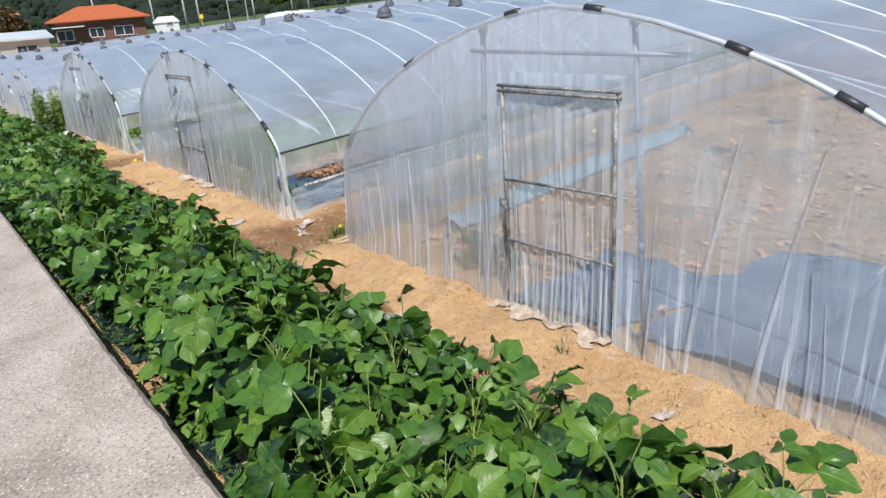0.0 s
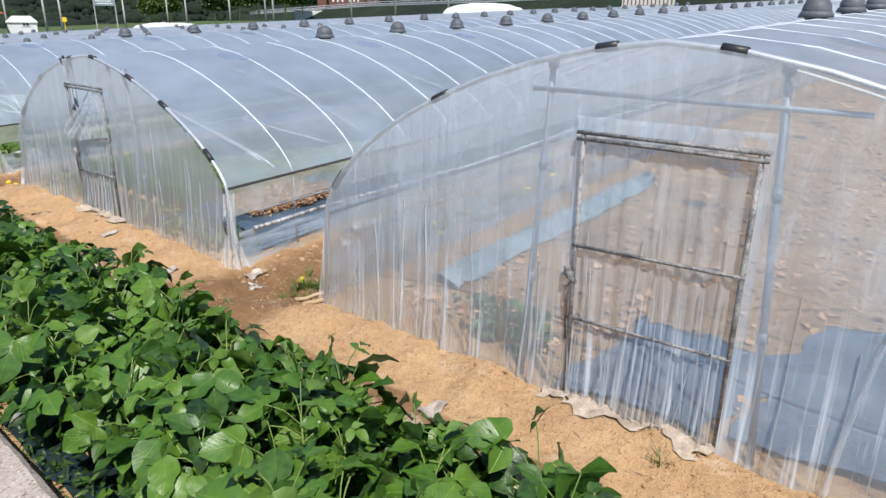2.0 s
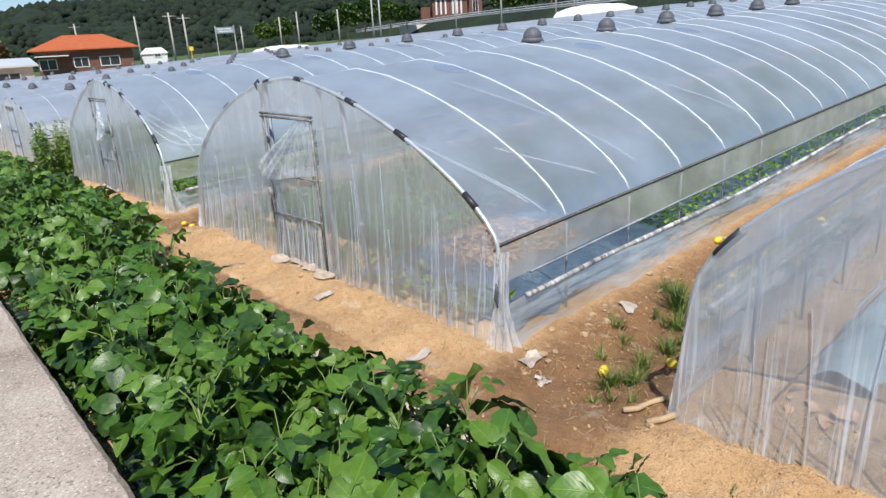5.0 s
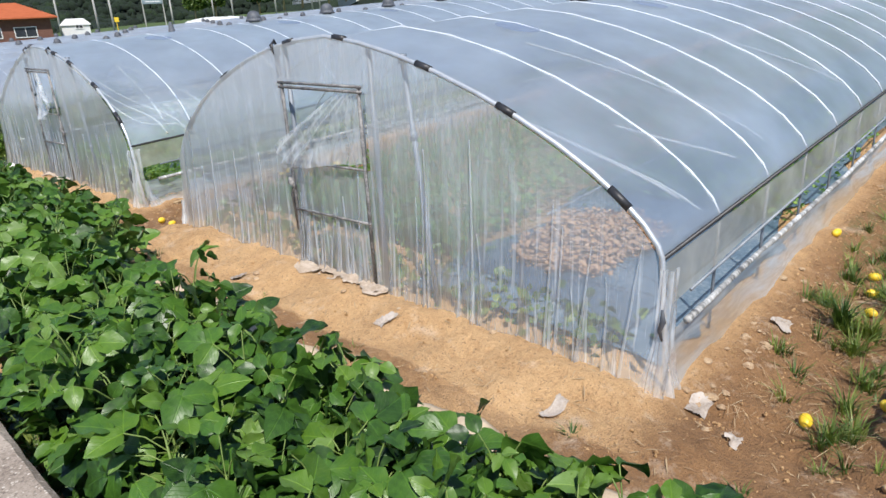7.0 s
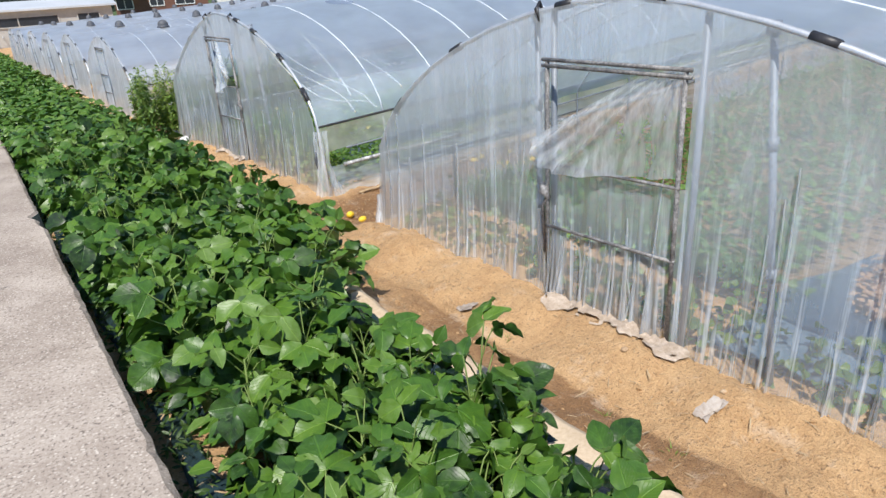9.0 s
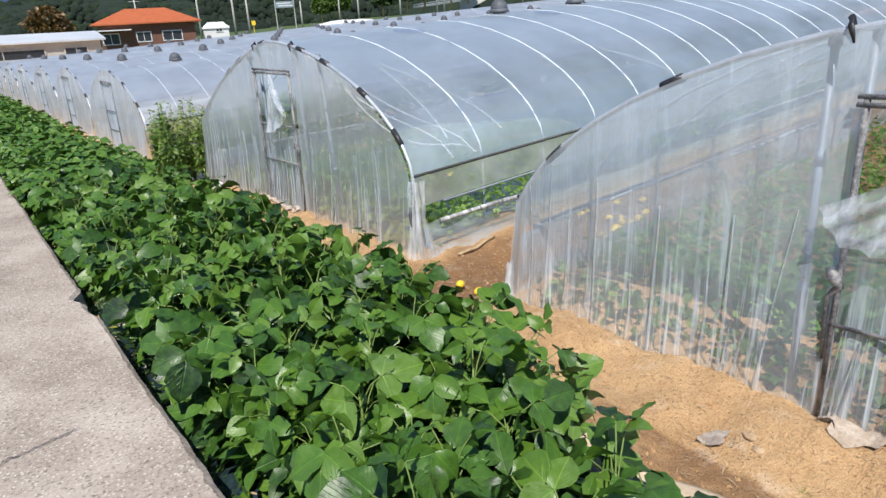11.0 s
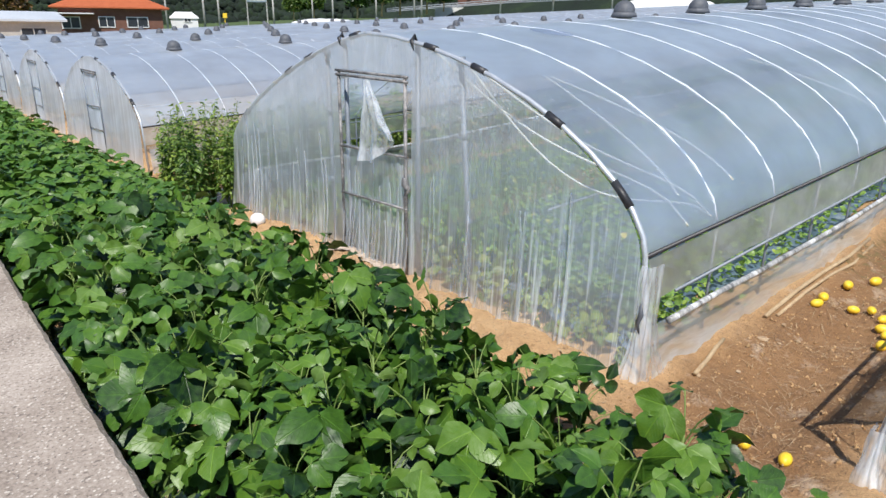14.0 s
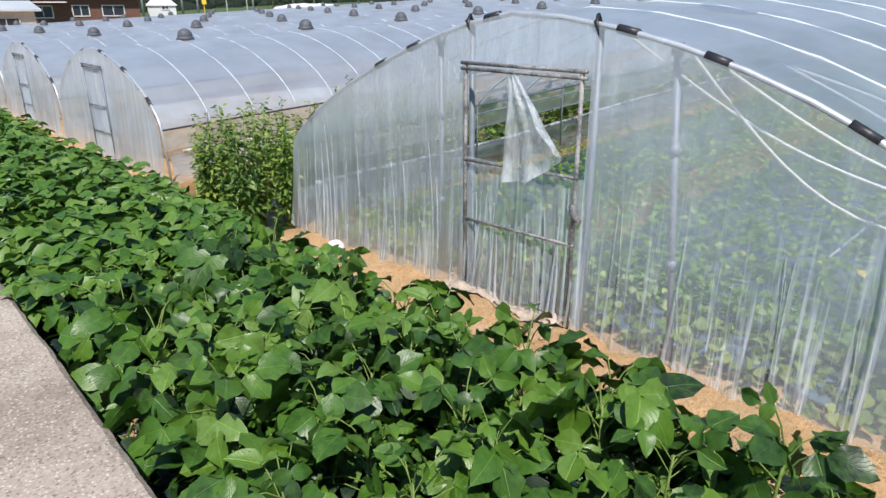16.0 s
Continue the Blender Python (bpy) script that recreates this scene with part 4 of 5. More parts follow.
scatter_leaves("melon_vines", 22000, bed(3.9, 34, 9.0, 12.05), (0.035, 0.065), VINE_LEAF, "dense green melon vines under the film", "melon vines", 21, (0.03, 0.26))
scatter_leaves("melon_vines", 9000, bed(6.0, 34, 7.1, 9.0), (0.035, 0.065), VINE_LEAF, "dense green melon vines under the film", "melon vines", 22, (0.03, 0.26))
scatter_leaves("melon_vines", 22000, bed(3.7, 34, 13.6, 16.7), (0.035, 0.065), VINE_LEAF, "green and yellowing melon vines under the film", "melon vines", 23, (0.03, 0.26))
scatter_leaves("melon_vines", 11000, bed(3.8, 34, 16.6, 18.4), (0.035, 0.065), VINE_LEAF, "green and yellowing melon vines under the film", "melon vines", 24, (0.03, 0.26))
scatter_leaves("dry_litter", 5200, patch(4.75, 8.15, 1.05, 0.66), (0.02, 0.05), DRY_LEAF, "heap of dried brown vine leaves", "leaf litter", 25, (0.04, 0.14), 0.35)
scatter_leaves("dry_litter", 130, bed(4.0, 12, 13.9, 18.2), (0.03, 0.06), YELLOW_LEAF, "yellowed leaves among the vines", "leaf litter", 26, (0.3, 0.45), 0.35)
scatter_leaves("dry_litter", 1800, bed(3.6, 20, 0.6, 5.0), (0.03, 0.09), DRY_LEAF, "dry leaf litter on bare greenhouse soil", "leaf litter", 27, (0.0, 0.03), 0.3)
scatter_leaves("weeds", 800, bed(3.22, 3.7, 7.2, 12.1, 1.0), (0.04, 0.09), GRASS, "low weeds inside the greenhouse front", "weeds", 28, (0.0, 0.18), 0.8)
scatter_leaves("weeds", 1500, bed(3.22, 3.7, 13.6, 18.6, 1.0), (0.04, 0.09), GRASS, "low weeds inside the greenhouse front", "weeds", 29, (0.0, 0.18), 0.8)
scatter_leaves("weeds", 5000, bed(5.8, 26, 18.95, 20.6, 1.4), (0.06, 0.13), PEPPER_LEAF, "leafy green crop beyond the greenhouse side", "crop", 36, (0.05, 0.75), 0.8)
scatter_leaves("weeds", 160, patch(3.5, 3.9, 0.18, 0.55), (0.05, 0.10), GRASS, "low weeds inside the greenhouse front", "weeds", 30, (0.0, 0.30), 0.8)


# ---- between the plots ----
def build_pepper(x, y, rng, h):
    """A tall bushy pepper plant: branching stems full of narrow leaves."""
    z = ground_z(x, y)
    verts, faces, uvs = [], [], []
    bm = bmesh.new()
    tips = []
    for s in range(6):
        a = rng.uniform(0, math.tau)
        top = Vector((x + 0.15 * math.cos(a) * rng.uniform(0.3, 1.2), y + 0.15 * math.sin(a) * rng.uniform(0.3, 1.2), z + h * rng.uniform(0.74, 1.22)))
        mid = Vector((x, y, z)).lerp(top, 0.45) + Vector((rng.gauss(0, 0.03), rng.gauss(0, 0.03), 0))
        add_tube(bm, [(x, y, z - 0.03), mid, top], [0.008, 0.006, 0.003], 4)
        for q in range(96):
            f = 0.22 + 0.8 * rng.random()
            p = Vector((x, y, z)).lerp(mid, f / 0.45) if f < 0.45 else mid.lerp(top, (f - 0.45) / 0.55)
            b = rng.uniform(0, math.tau)
            d = Vector((math.cos(b), math.sin(b), rng.uniform(-0.5, 0.7)))
            p = p + d * rng.uniform(0, 0.10) * (1.2 - 0.9 * f)
            L = rng.uniform(0.05, 0.105) * (1.2 - 0.55 * f)
            leaflet(verts, faces, uvs, p, d, Vector((rng.gauss(0, 0.5), rng.gauss(0, 0.5), 1)), L, L * 0.42, rng.uniform(0.1, 0.6))
    plant = part("pepper_plant", bm, STEM, None, smooth=True)
    tagged(plant, "tall bushy green pepper plant beside the greenhouse", "pepper plant", "row of pepper plants")
    mesh_object("foliage", verts, faces, PEPPER_LEAF, plant, "narrow light green leaves", True, uvs)


rng = random.Random(31)
for r, py in enumerate((19.0, 19.35, 19.75, 20.15)):
    for c in range(9):
        build_pepper(2.80 + 0.36 * c + rng.uniform(-0.06, 0.06), py + rng.uniform(-0.08, 0.08), rng, rng.uniform(0.86, 1.12))
floor_sheet("mulch_sheet", 2.7, 6.0, 18.95, 20.4, MULCH, "black mulch film under the pepper plants", "mulch film", 9.0, 0.03, 20)


def build_melon(x, y, s, rng):
    bm = bmesh.new()
    bmesh.ops.create_uvsphere(bm, u_segments=20, v_segments=10, radius=0.5)
    for v in bm.verts:
        a = math.atan2(v.co.y, v.co.x)
        r = 0.92 - 0.03 * abs(math.cos(a * 5))
        v.co = Vector((v.co.x * r * 0.070, v.co.y * r * 0.070, v.co.z * 0.092)) * s
    m = Matrix.Translation((x, y, ground_z(x, y) + 0.030 * s)) @ Euler((radians(90 + rng.uniform(-12, 12)), 0, rng.uniform(0, 6.28))).to_matrix().to_4x4()
    ob = part("melon", bm, MELON, None, smooth=True)
    ob.matrix_basis = m
    tagged(ob, "small ripe yellow oriental melon lying on the soil", "melon", "discarded melons")
    bm = tube([(0, 0, 0.05 * s), (0.004, 0, 0.062 * s)], 0.004, 5)
    part("stalk", bm, BAMBOO, ob, "short dry stalk")


rng = random.Random(5)
for mx, my in ((3.44, 6.16), (3.81, 5.86), (4.86, 6.16), (5.24, 6.22), (5.49, 6.26), (6.06, 6.66), (6.15, 6.25), (5.3, 6.0), (7.4, 6.2), (8.2, 6.3), (5.52, 13.1), (5.82, 13.0), (5.63, 12.82), (5.08, 13.12), (4.97, 13.12), (5.21, 12.95), (5.26, 12.85), (5.42, 12.76), (5.13, 12.74), (5.20, 12.68), (5.31, 12.67), (5.0, 12.7), (4.9, 12.65), (4.7, 12.62), (3.07, 12.74), (3.10, 12.55)):
    build_melon(mx, my, rng.uniform(0.92, 1.12), rng)


def stick(a, b, r, name="stick", label="dry wooden stick lying on the ground"):
    pts = []
    for i in range(5):
        f = i / 4
        p = Vector(a).lerp(Vector(b), f)
        pts.append((p.x + wob(f * 3, a[0], a[1], 1, 0.012), p.y + wob(f * 3, a[1], a[0], 1, 0.012), ground_z(p.x, p.y) + r + 0.008))
    ob = part(name, tube(pts, [r, r * 1.05, r * 0.95, r, r * 0.9], 6), BAMBOO, None, smooth=True)
    return tagged(ob, label, "stick", "loose sticks")


stick((4.5, 13.28, 0), (6.6, 13.30, 0), 0.016)
stick((4.6, 13.24, 0), (6.5, 13.24, 0), 0.013)
stick((3.45, 13.22, 0), (3.95, 13.30, 0), 0.014)
stick((3.05, 5.75, 0), (3.35, 5.58, 0), 0.018)
stick((2.98, 5.55, 0), (3.14, 5.45, 0), 0.02)


def grass_tuft(x, y, rng, n=26, h=0.16, mat=None):
    verts, faces, uvs = [], [], []
    z = ground_z(x, y) - 0.01
    for q in range(n):
        a = rng.uniform(0, math.tau)
        r = rng.uniform(0, 0.05)
        p = Vector((x + r * math.cos(a), y + r * math.sin(a), z))
        L = h * rng.uniform(0.5, 1.2)
        out = Vector((math.cos(a), math.sin(a), 0))
        side = Vector((-math.sin(a), math.cos(a), 0)) * (0.004 + 0.012 * h)
        k = len(verts)
        bend = rng.uniform(0.2, 1.0)
        for f in (0, 0.5, 1):
            c = p + out * L * bend * f * f + Vector((0, 0, L * (f - 0.35 * bend * f * f)))
            verts += [c - side * (1 - f * 0.9), c + side * (1 - f * 0.9)]
            uvs += [(0.2, f), (0.8, f)]
        faces += [(k, k + 1, k + 3, k + 2), (k + 2, k + 3, k + 5, k + 4)]
    ob = mesh_object("grass_tuft", verts, faces, mat or GRASS, None, "", True, uvs)
    return tagged(ob, "tuft of green grass growing from sandy soil", "grass", "grass tufts")


rng = random.Random(17)
spots = [(rng.uniform(3.6, 9.5), rng.uniform(5.75, 6.5)) for q in range(46)] + [(rng.uniform(5.9, 9), rng.uniform(12.6, 13.1)) for q in range(24)]
spots += [(gx + rng.gauss(0, 0.09), gy + rng.gauss(0, 0.07)) for gx, gy in ((5.5, 6.4), (4.5, 6.12), (4.0, 6.04), (3.35, 5.95), (4.95, 6.45)) for q in range(6)]
spots += [(rng.uniform(2.3, 3.0), rng.uniform(0, 16)) for q in range(14)] + [(3.3, 6.05), (3.1, 6.0), (3.2, 5.8), (3.55, 5.95)]
spots += [(0.58 + rng.uniform(0, 0.08), rng.choice((13.9, 14.2, 14.0, 8.6, 8.8, 5.3, 2.5)) + rng.uniform(-0.35, 0.35)) for q in range(42)]
for gx, gy in spots:
    grass_tuft(gx, gy, rng, rng.randint(12, 34), rng.uniform(0.06, 0.19) if gx > 3.15 else rng.uniform(0.04, 0.10))
for q in range(26):
    grass_tuft(rng.uniform(4.3, 7.5), rng.uniform(5.85, 6.35), rng, rng.randint(36, 60), rng.uniform(0.16, 0.28))
scatter_leaves("verge_weeds", 2600, bed(0.56, 0.70, -1, 17, 1.0, 0.4), (0.025, 0.06), GRASS, "small weeds in the shade along the lane's edge", "weeds", 37, (0.0, 0.12), 0.9, 0.3)
scatter_leaves("dry_straw", 500, bed(0.58, 0.82, 8, 17, 1.0), (0.03, 0.11), BAMBOO, "scraps of dry straw beside the lane", "straw", 38, (0.01, 0.03), 0.2, 0.10)
scatter_leaves("dry_straw", 1500, bed(2.15, 3.1, -1, 18, 1.0), (0.03, 0.10), BAMBOO, "scraps of dry straw on the sandy bank", "straw", 33, (0.002, 0.012), 0.10, 0.07)
scatter_leaves("dry_straw", 1600, bed(3.3, 9, 5.75, 6.6, 1.2), (0.04, 0.14), BAMBOO, "dry straw in the path between greenhouses", "straw", 34, (0.003, 0.03), 0.25, 0.03)
scatter_leaves("dry_straw", 1600, bed(3.0, 9, 12.5, 13.15, 1.2), (0.04, 0.14), BAMBOO, "dry straw in the path between greenhouses", "straw", 35, (0.003, 0.02), 0.2, 0.028)


def stone(x, y, r, seed):
    """A pale weathered stone half sunk in the soil."""
    bm = bmesh.new()
    bmesh.ops.create_icosphere(bm, subdivisions=2, radius=r)
    for v in bm.verts:
        k = 1 + 0.45 * noise.noise(v.co / r * 1.3 + Vector((seed, 0, 0))) + 0.12 * noise.noise(v.co / r * 4 + Vector((seed, 5, 0)))
        v.co = Vector((v.co.x * k * 1.2, v.co.y * k, v.co.z * k * 0.6))
    ob = part("stone", bm, STONE, None)
    ob.matrix_basis = Matrix.Translation((x, y, ground_z(x, y) + r * 0.18)) @ Matrix.Rotation(seed, 4, "Z")
    tagged(ob, "small pale sandstone lump on the sandy soil", "stone", "loose stones")


STONE = rough("sandstone", [(0.35, (0.26, 0.16, 0.09)), (0.52, (0.44, 0.31, 0.19)), (0.68, (0.56, 0.44, 0.31))], 18, 120, 0.9, 0.6)
rng = random.Random(77)
for q in range(70):
    # rubble gathers along the greenhouse feet and on the bank
    if q < 34:
        sx, sy = 3.25 + 2.2 * rng.random() ** 1.5, 6.58 + rng.gauss(0, 0.10)
    elif q < 44:
        sx, sy = 3.2 + 1.5 * rng.random(), 13.15 + rng.gauss(0, 0.08)
    else:
        sx, sy = rng.uniform(2.35, 3.05), rng.uniform(0.5, 16)
    stone(sx, sy, 0.010 + 0.020 * rng.random() ** 2, q * 1.7)


def clods():
    """Clods and small stones strewn over the bank and the paths."""
    rng = random.Random(41)
    ball_bm = bmesh.new()
    bmesh.ops.create_icosphere(ball_bm, subdivisions=1, radius=1.0)
    bv = [v.co.copy() for v in ball_bm.verts]
    bf = [tuple(v.index for v in f.verts) for f in ball_bm.faces]
    ball_bm.free()
    verts, faces = [], []
    for q in range(9000):
        if q % 2:
            x, y = rng.uniform(2.1, 3.12), rng.uniform(-1.5, 18.5)
            if noise.noise(Vector((x * 2.5, y * 1.6, 4))) < -0.05 and rng.random() < 0.8:
                continue
        else:
            x, y = rng.uniform(3.0, 8), rng.choice((rng.uniform(5.6, 6.7), rng.uniform(12.3, 13.3)))
        s = 0.004 + 0.019 * rng.random() ** 3.5
        turn = Euler((rng.random() * 3, rng.random() * 3, rng.random() * 3)).to_matrix()
        c = Vector((x, y, ground_z(x, y) + s * 0.1))
        k = len(verts)
        for v in bv:
            p = v * (0.75 + 0.5 * noise.noise(v * 1.7 + Vector((q * 1.3, 0, 0))))
            verts.append(c + turn @ Vector((p.x * s, p.y * s * 0.8, p.z * s * 0.6)))
        faces += [tuple(t + k for t in f) for f in bf]
    tagged(mesh_object("soil_clods", verts, faces, SOIL), "loose clods of sandy soil", "clods", kind="stuff")


clods()


# mulch film over the bean bed, torn and dusty along the lane, coloured as dark as shade
def bed_film():
    verts, faces = [], []
    ys = np.arange(-2.9, 26, 0.08)
    n = 16
    for y in ys:
        for j in range(n):
            x = 0.60 + 0.088 * j + wob(y, j, 2, 1.7, 0.035)
            verts.append((x, y, ground_z(x, float(y)) + 0.012 + 0.045 * max(0, wob(y * 1.2, j * 0.7, 8, 2.0))))
    for i in range(len(ys) - 1):
        for j in range(n - 1):
            if j < 5 and noise.noise(Vector((float(ys[i]) * 1.3, j * 0.5, 5))) > 0.27:
                continue
            q = i * n + j
            faces.append((q, q + n, q + n + 1, q + 1))
    tagged(mesh_object("bed_film", verts, faces, MULCH, None, "", True), "torn mulch film along the bean bed, darkened to look like shade", "mulch film")


bed_film()


# pale lip of film and soil along the outer side of the bed
def bed_lip():
    verts, faces = [], []
    ys = np.arange(-2.5, 19, 0.07)
    for y in ys:
        e = 2.04 + wob(y, 1, 0, 0.9, 0.05) + wob(y, 4, 0, 6, 0.012)
        z = ground_z(1.9, float(y)) + 0.02
        for x, dz in ((e - 0.22, -0.03), (e - 0.04, 0.012), (e, -0.005), (e + 0.004, -0.10)):
            verts.append((x, y, z + dz + wob(x * 3, y * 3, 1, 1.5, 0.008)))
    for i in range(len(ys) - 1):
        if noise.noise(Vector((float(ys[i]) * 0.8, 9, 5))) > 0.34:
            continue
        for j in range(3):
            q = i * 4 + j
            faces.append((q, q + 4, q + 5, q + 1))
    tagged(mesh_object("bed_edging", verts, faces, SACK_DUST, None, "", True), "dusty pale film edging along the bean bed", "bed edging")


SACK_DUST = rough("dusty_film", [(0.35, (0.46, 0.34, 0.215)), (0.65, (0.68, 0.555, 0.41))], 4, 50, 0.8, 0.5)
bed_lip()


# white buoy-like ball at the greenhouse corner
def ball():
    bm = bmesh.new()
    bmesh.ops.create_uvsphere(bm, u_segments=24, v_segments=14, radius=0.078)
    for v in bm.verts:
        v.co.z *= 0.9
        v.co += v.co.normalized() * 0.004 * noise.noise(v.co * 30)
    ob = part("ball", bm, PAINT_WHITE, None, smooth=True)
    ob.location = (2.90, 17.76, ground_z(2.90, 17.76) + 0.05)
    tagged(ob, "dirty white plastic ball beside the greenhouse", "ball")


ball()


SCRAP = rough("grubby_scrap_film", [(0.35, (0.26, 0.20, 0.15)), (0.52, (0.44, 0.38, 0.33)), (0.68, (0.52, 0.48, 0.44))], 9, 60, 0.5, 0.5)


def crumpled(x, y, sx, sy, seed):
    """A scrap of pale film half buried in the soil."""
    verts, faces = [], []
    n = 9
    for i in range(n + 1):
        for j in range(n + 1):
            px, py = x + sx * (i / n - 0.5), y + sy * (j / n - 0.5)
            verts.append((px + wob(i, j, seed, 0.21, 0.03), py + wob(j, i, seed, 0.21, 0.03), ground_z(px, py) + 0.014 + 0.030 * abs(wob(i, j * 0.6, seed, 0.7))))
    for i in range(n):
        for j in range(n):
            q = i * (n + 1) + j
            faces.append((q, q + n + 1, q + n + 2, q + 1))
    tagged(mesh_object("film_scrap", verts, faces, SCRAP, None, "", True), "crumpled scrap of pale film on the soil", "film scrap", "film scraps")


def sacking(y0, y1, seed):
    """Crumpled sacking tucked along the foot of a door."""
    verts, faces = [], []
    n, m = 46, 8
    for i in range(n + 1):
        for j in range(m + 1):
            y = y0 + (y1 - y0) * i / n
            x = 3.10 - 0.13 * (j / m) * max(0.25, 0.85 + 1.1 * wob(i * 0.11, seed, 0, 1) + 0.3 * wob(i * 0.5, seed, 3, 1))
            crumple = abs(wob(i * 0.55 + j * 0.2, j * 0.25, seed, 1.0)) * 0.040 * (1.1 - j / m) + 0.012 * (1 - j / m)
            verts.append((x, y + wob(i, j, seed, 0.3, 0.03), ground_z(x, y) + 0.014 + crumple))
    for i in range(n):
        for j in range(m):
            q = i * (m + 1) + j
            if j > 4 and noise.noise(Vector((i * 0.21, j * 0.25, seed))) > 0.25:
                continue
            faces.append((q, q + m + 1, q + m + 2, q + 1))
    tagged(mesh_object("sacking", verts, faces, WHITE_SACK, None, "", True), "crumpled pale sacking laid along the greenhouse door", "sacking", "door sacking")


for k, yd in enumerate((2.78, 9.50, 16.09)):
    sacking(yd - 0.55, yd + 0.50, k * 5.1)
for k, (cx, cy) in enumerate(((3.08, 6.39), (3.22, 6.62), (2.66, 7.18), (4.34, 6.55), (2.75, 8.6), (2.5, 3.7), (2.7, 1.6), (0.72, 13.25), (0.70, 12.6), (2.62, 10.3))):
    crumpled(cx, cy, 0.12 + 0.04 * (k % 3), 0.07 + 0.03 * (k % 2), k * 3.3)


def yellow_weed(x, y):
    """A small weed with paired yellow leaflets beside the lane."""
    z = ground_z(x, y)
    bm = tube([(x, y, z), (x + 0.01, y, z + 0.12), (x + 0.03, y + 0.02, z + 0.24)], 0.004, 5)
    ob = tagged(part("yellow_weed", bm, STEM), "weed with bright yellow paired leaves beside the lane", "weed")
    verts, faces, uvs = [], [], []
    for k in range(6):
        for s in (-1, 1):
            p = Vector((x + 0.005 * k, y + 0.003 * k, z + 0.06 + 0.032 * k))
            leaflet(verts, faces, uvs, p, Vector((s * 0.8, -0.5 * s, 0.1)), Vector((0, 0, 1)), 0.085 - 0.006 * k, 0.028, 0.1)
    mesh_object("leaves", verts, faces, YELLOW_LEAF, ob, "narrow yellow leaflets", True, uvs)


yellow_weed(0.68, 13.15)
yellow_weed(0.74, 12.7)


# ---- distance ----
EYE0 = Vector((0.06, 10.3, 1.2))


def far(az, el, dist):
    a, e = radians(az), radians(el)
    return Vector((EYE0.x + dist * math.sin(a), EYE0.y + dist * math.cos(a), EYE0.z + dist * math.tan(e)))


def hill(name, dist, depth, crest, mat, label, rough_amp, foot, steps=160, az0=-60, az1=150):
    """A ridge round the horizon: slopes up from foot to the crest line, which follows (azimuth, elevation) stops."""
    azs = [c[0] for c in crest]
    els = [c[1] for c in crest]
    verts, faces = [], []
    rows = 14
    for i in range(steps + 1):
        az = az0 + (az1 - az0) * i / steps
        el = float(np.interp(az, azs, els)) + rough_amp * (noise.noise(Vector((az * 0.35, dist, 0))) + 0.5 * noise.noise(Vector((az * 1.1, dist, 3))))
        for j in range(rows + 1):
            f = j / rows
            d = dist + depth * f
            top = EYE0.z + (dist + depth) * math.tan(radians(el))
            z = foot + (top - foot) * (math.sin(math.pi / 2 * f) ** 1.2) + (depth * 0.02) * noise.noise(Vector((az * 0.4, f * 5, dist))) * math.sin(math.pi * f)
            a = radians(az)
            verts.append((EYE0.x + d * math.sin(a), EYE0.y + d * math.cos(a), z))
    for i in range(steps):
        for j in range(rows):
            q = i * (rows + 1) + j
            faces.append((q, q + rows + 1, q + rows + 2, q + 1))
    ob = mesh_object(name, verts, faces, mat, None, "", True)
    return tagged(ob, label, "hill", kind="structure")


NEAR_CREST = ((-60, 3), (0, 2.1), (5, 2.3), (9.3, 3.15), (11.6, 3.7), (16.3, 3.9), (20.5, 3.75), (27.6, 3.75), (31.3, 4.25), (33.2, 5.1), (38, 7.0), (48, 9.0), (70, 10.0), (95, 8.0), (150, 4))
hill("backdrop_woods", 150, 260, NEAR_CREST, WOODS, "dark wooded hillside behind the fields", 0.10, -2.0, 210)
hill("backdrop_mountain", 1300, 900, ((-60, 3), (0, 3.6), (5, 3.45), (8.9, 3.2), (11, 3.4), (13.9, 4.5), (17.2, 5.3), (19.3, 4.8), (22.7, 4.7), (24.5, 5.7), (28, 7.4), (34, 9.0), (50, 11), (80, 8), (150, 4)), FAR_HILL, "distant mountains, coloured blue for haze", 0.06, -10, 160)


def tree_crowns():
    """Crowns of the wooded hill, in uneven clumps of leaf-like facets."""
    rng = random.Random(51)
    azs, els = [c[0] for c in NEAR_CREST], [c[1] for c in NEAR_CREST]
    verts, faces = [], []
    base = bmesh.new()
    bmesh.ops.create_icosphere(base, subdivisions=1, radius=1.0)
    bv = [v.co.copy() for v in base.verts]
    bf = [tuple(v.index for v in f.verts) for f in base.faces]
    base.free()
    for q in range(7000):
        az = rng.uniform(-4, 80)
        f = rng.random() ** 0.8
        d = 150 + 260 * f
        el = float(np.interp(az, azs, els))
        top = EYE0.z + 410 * math.tan(radians(el))
        z = -2 + (top + 2) * (math.sin(math.pi / 2 * f) ** 1.2)
        a = radians(az)
        s = rng.uniform(0.9, 2.3) * (0.7 + 0.5 * f)
        c = Vector((EYE0.x + d * math.sin(a), EYE0.y + d * math.cos(a), z + s * 0.35))
        k = len(verts)
        tall = rng.uniform(0.7, 1.3)
        for v in bv:
            r = s * (1 + 0.55 * noise.noise(v * 2.3 + Vector((q, 0, 0))) + 0.2 * noise.noise(v * 6 + Vector((q, 3, 0))))
            verts.append(c + Vector((v.x * r, v.y * r, v.z * r * tall)))
        faces += [tuple(i + k for i in t) for t in bf]
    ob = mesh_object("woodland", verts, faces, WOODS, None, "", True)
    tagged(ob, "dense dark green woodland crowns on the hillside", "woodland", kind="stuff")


tree_crowns()


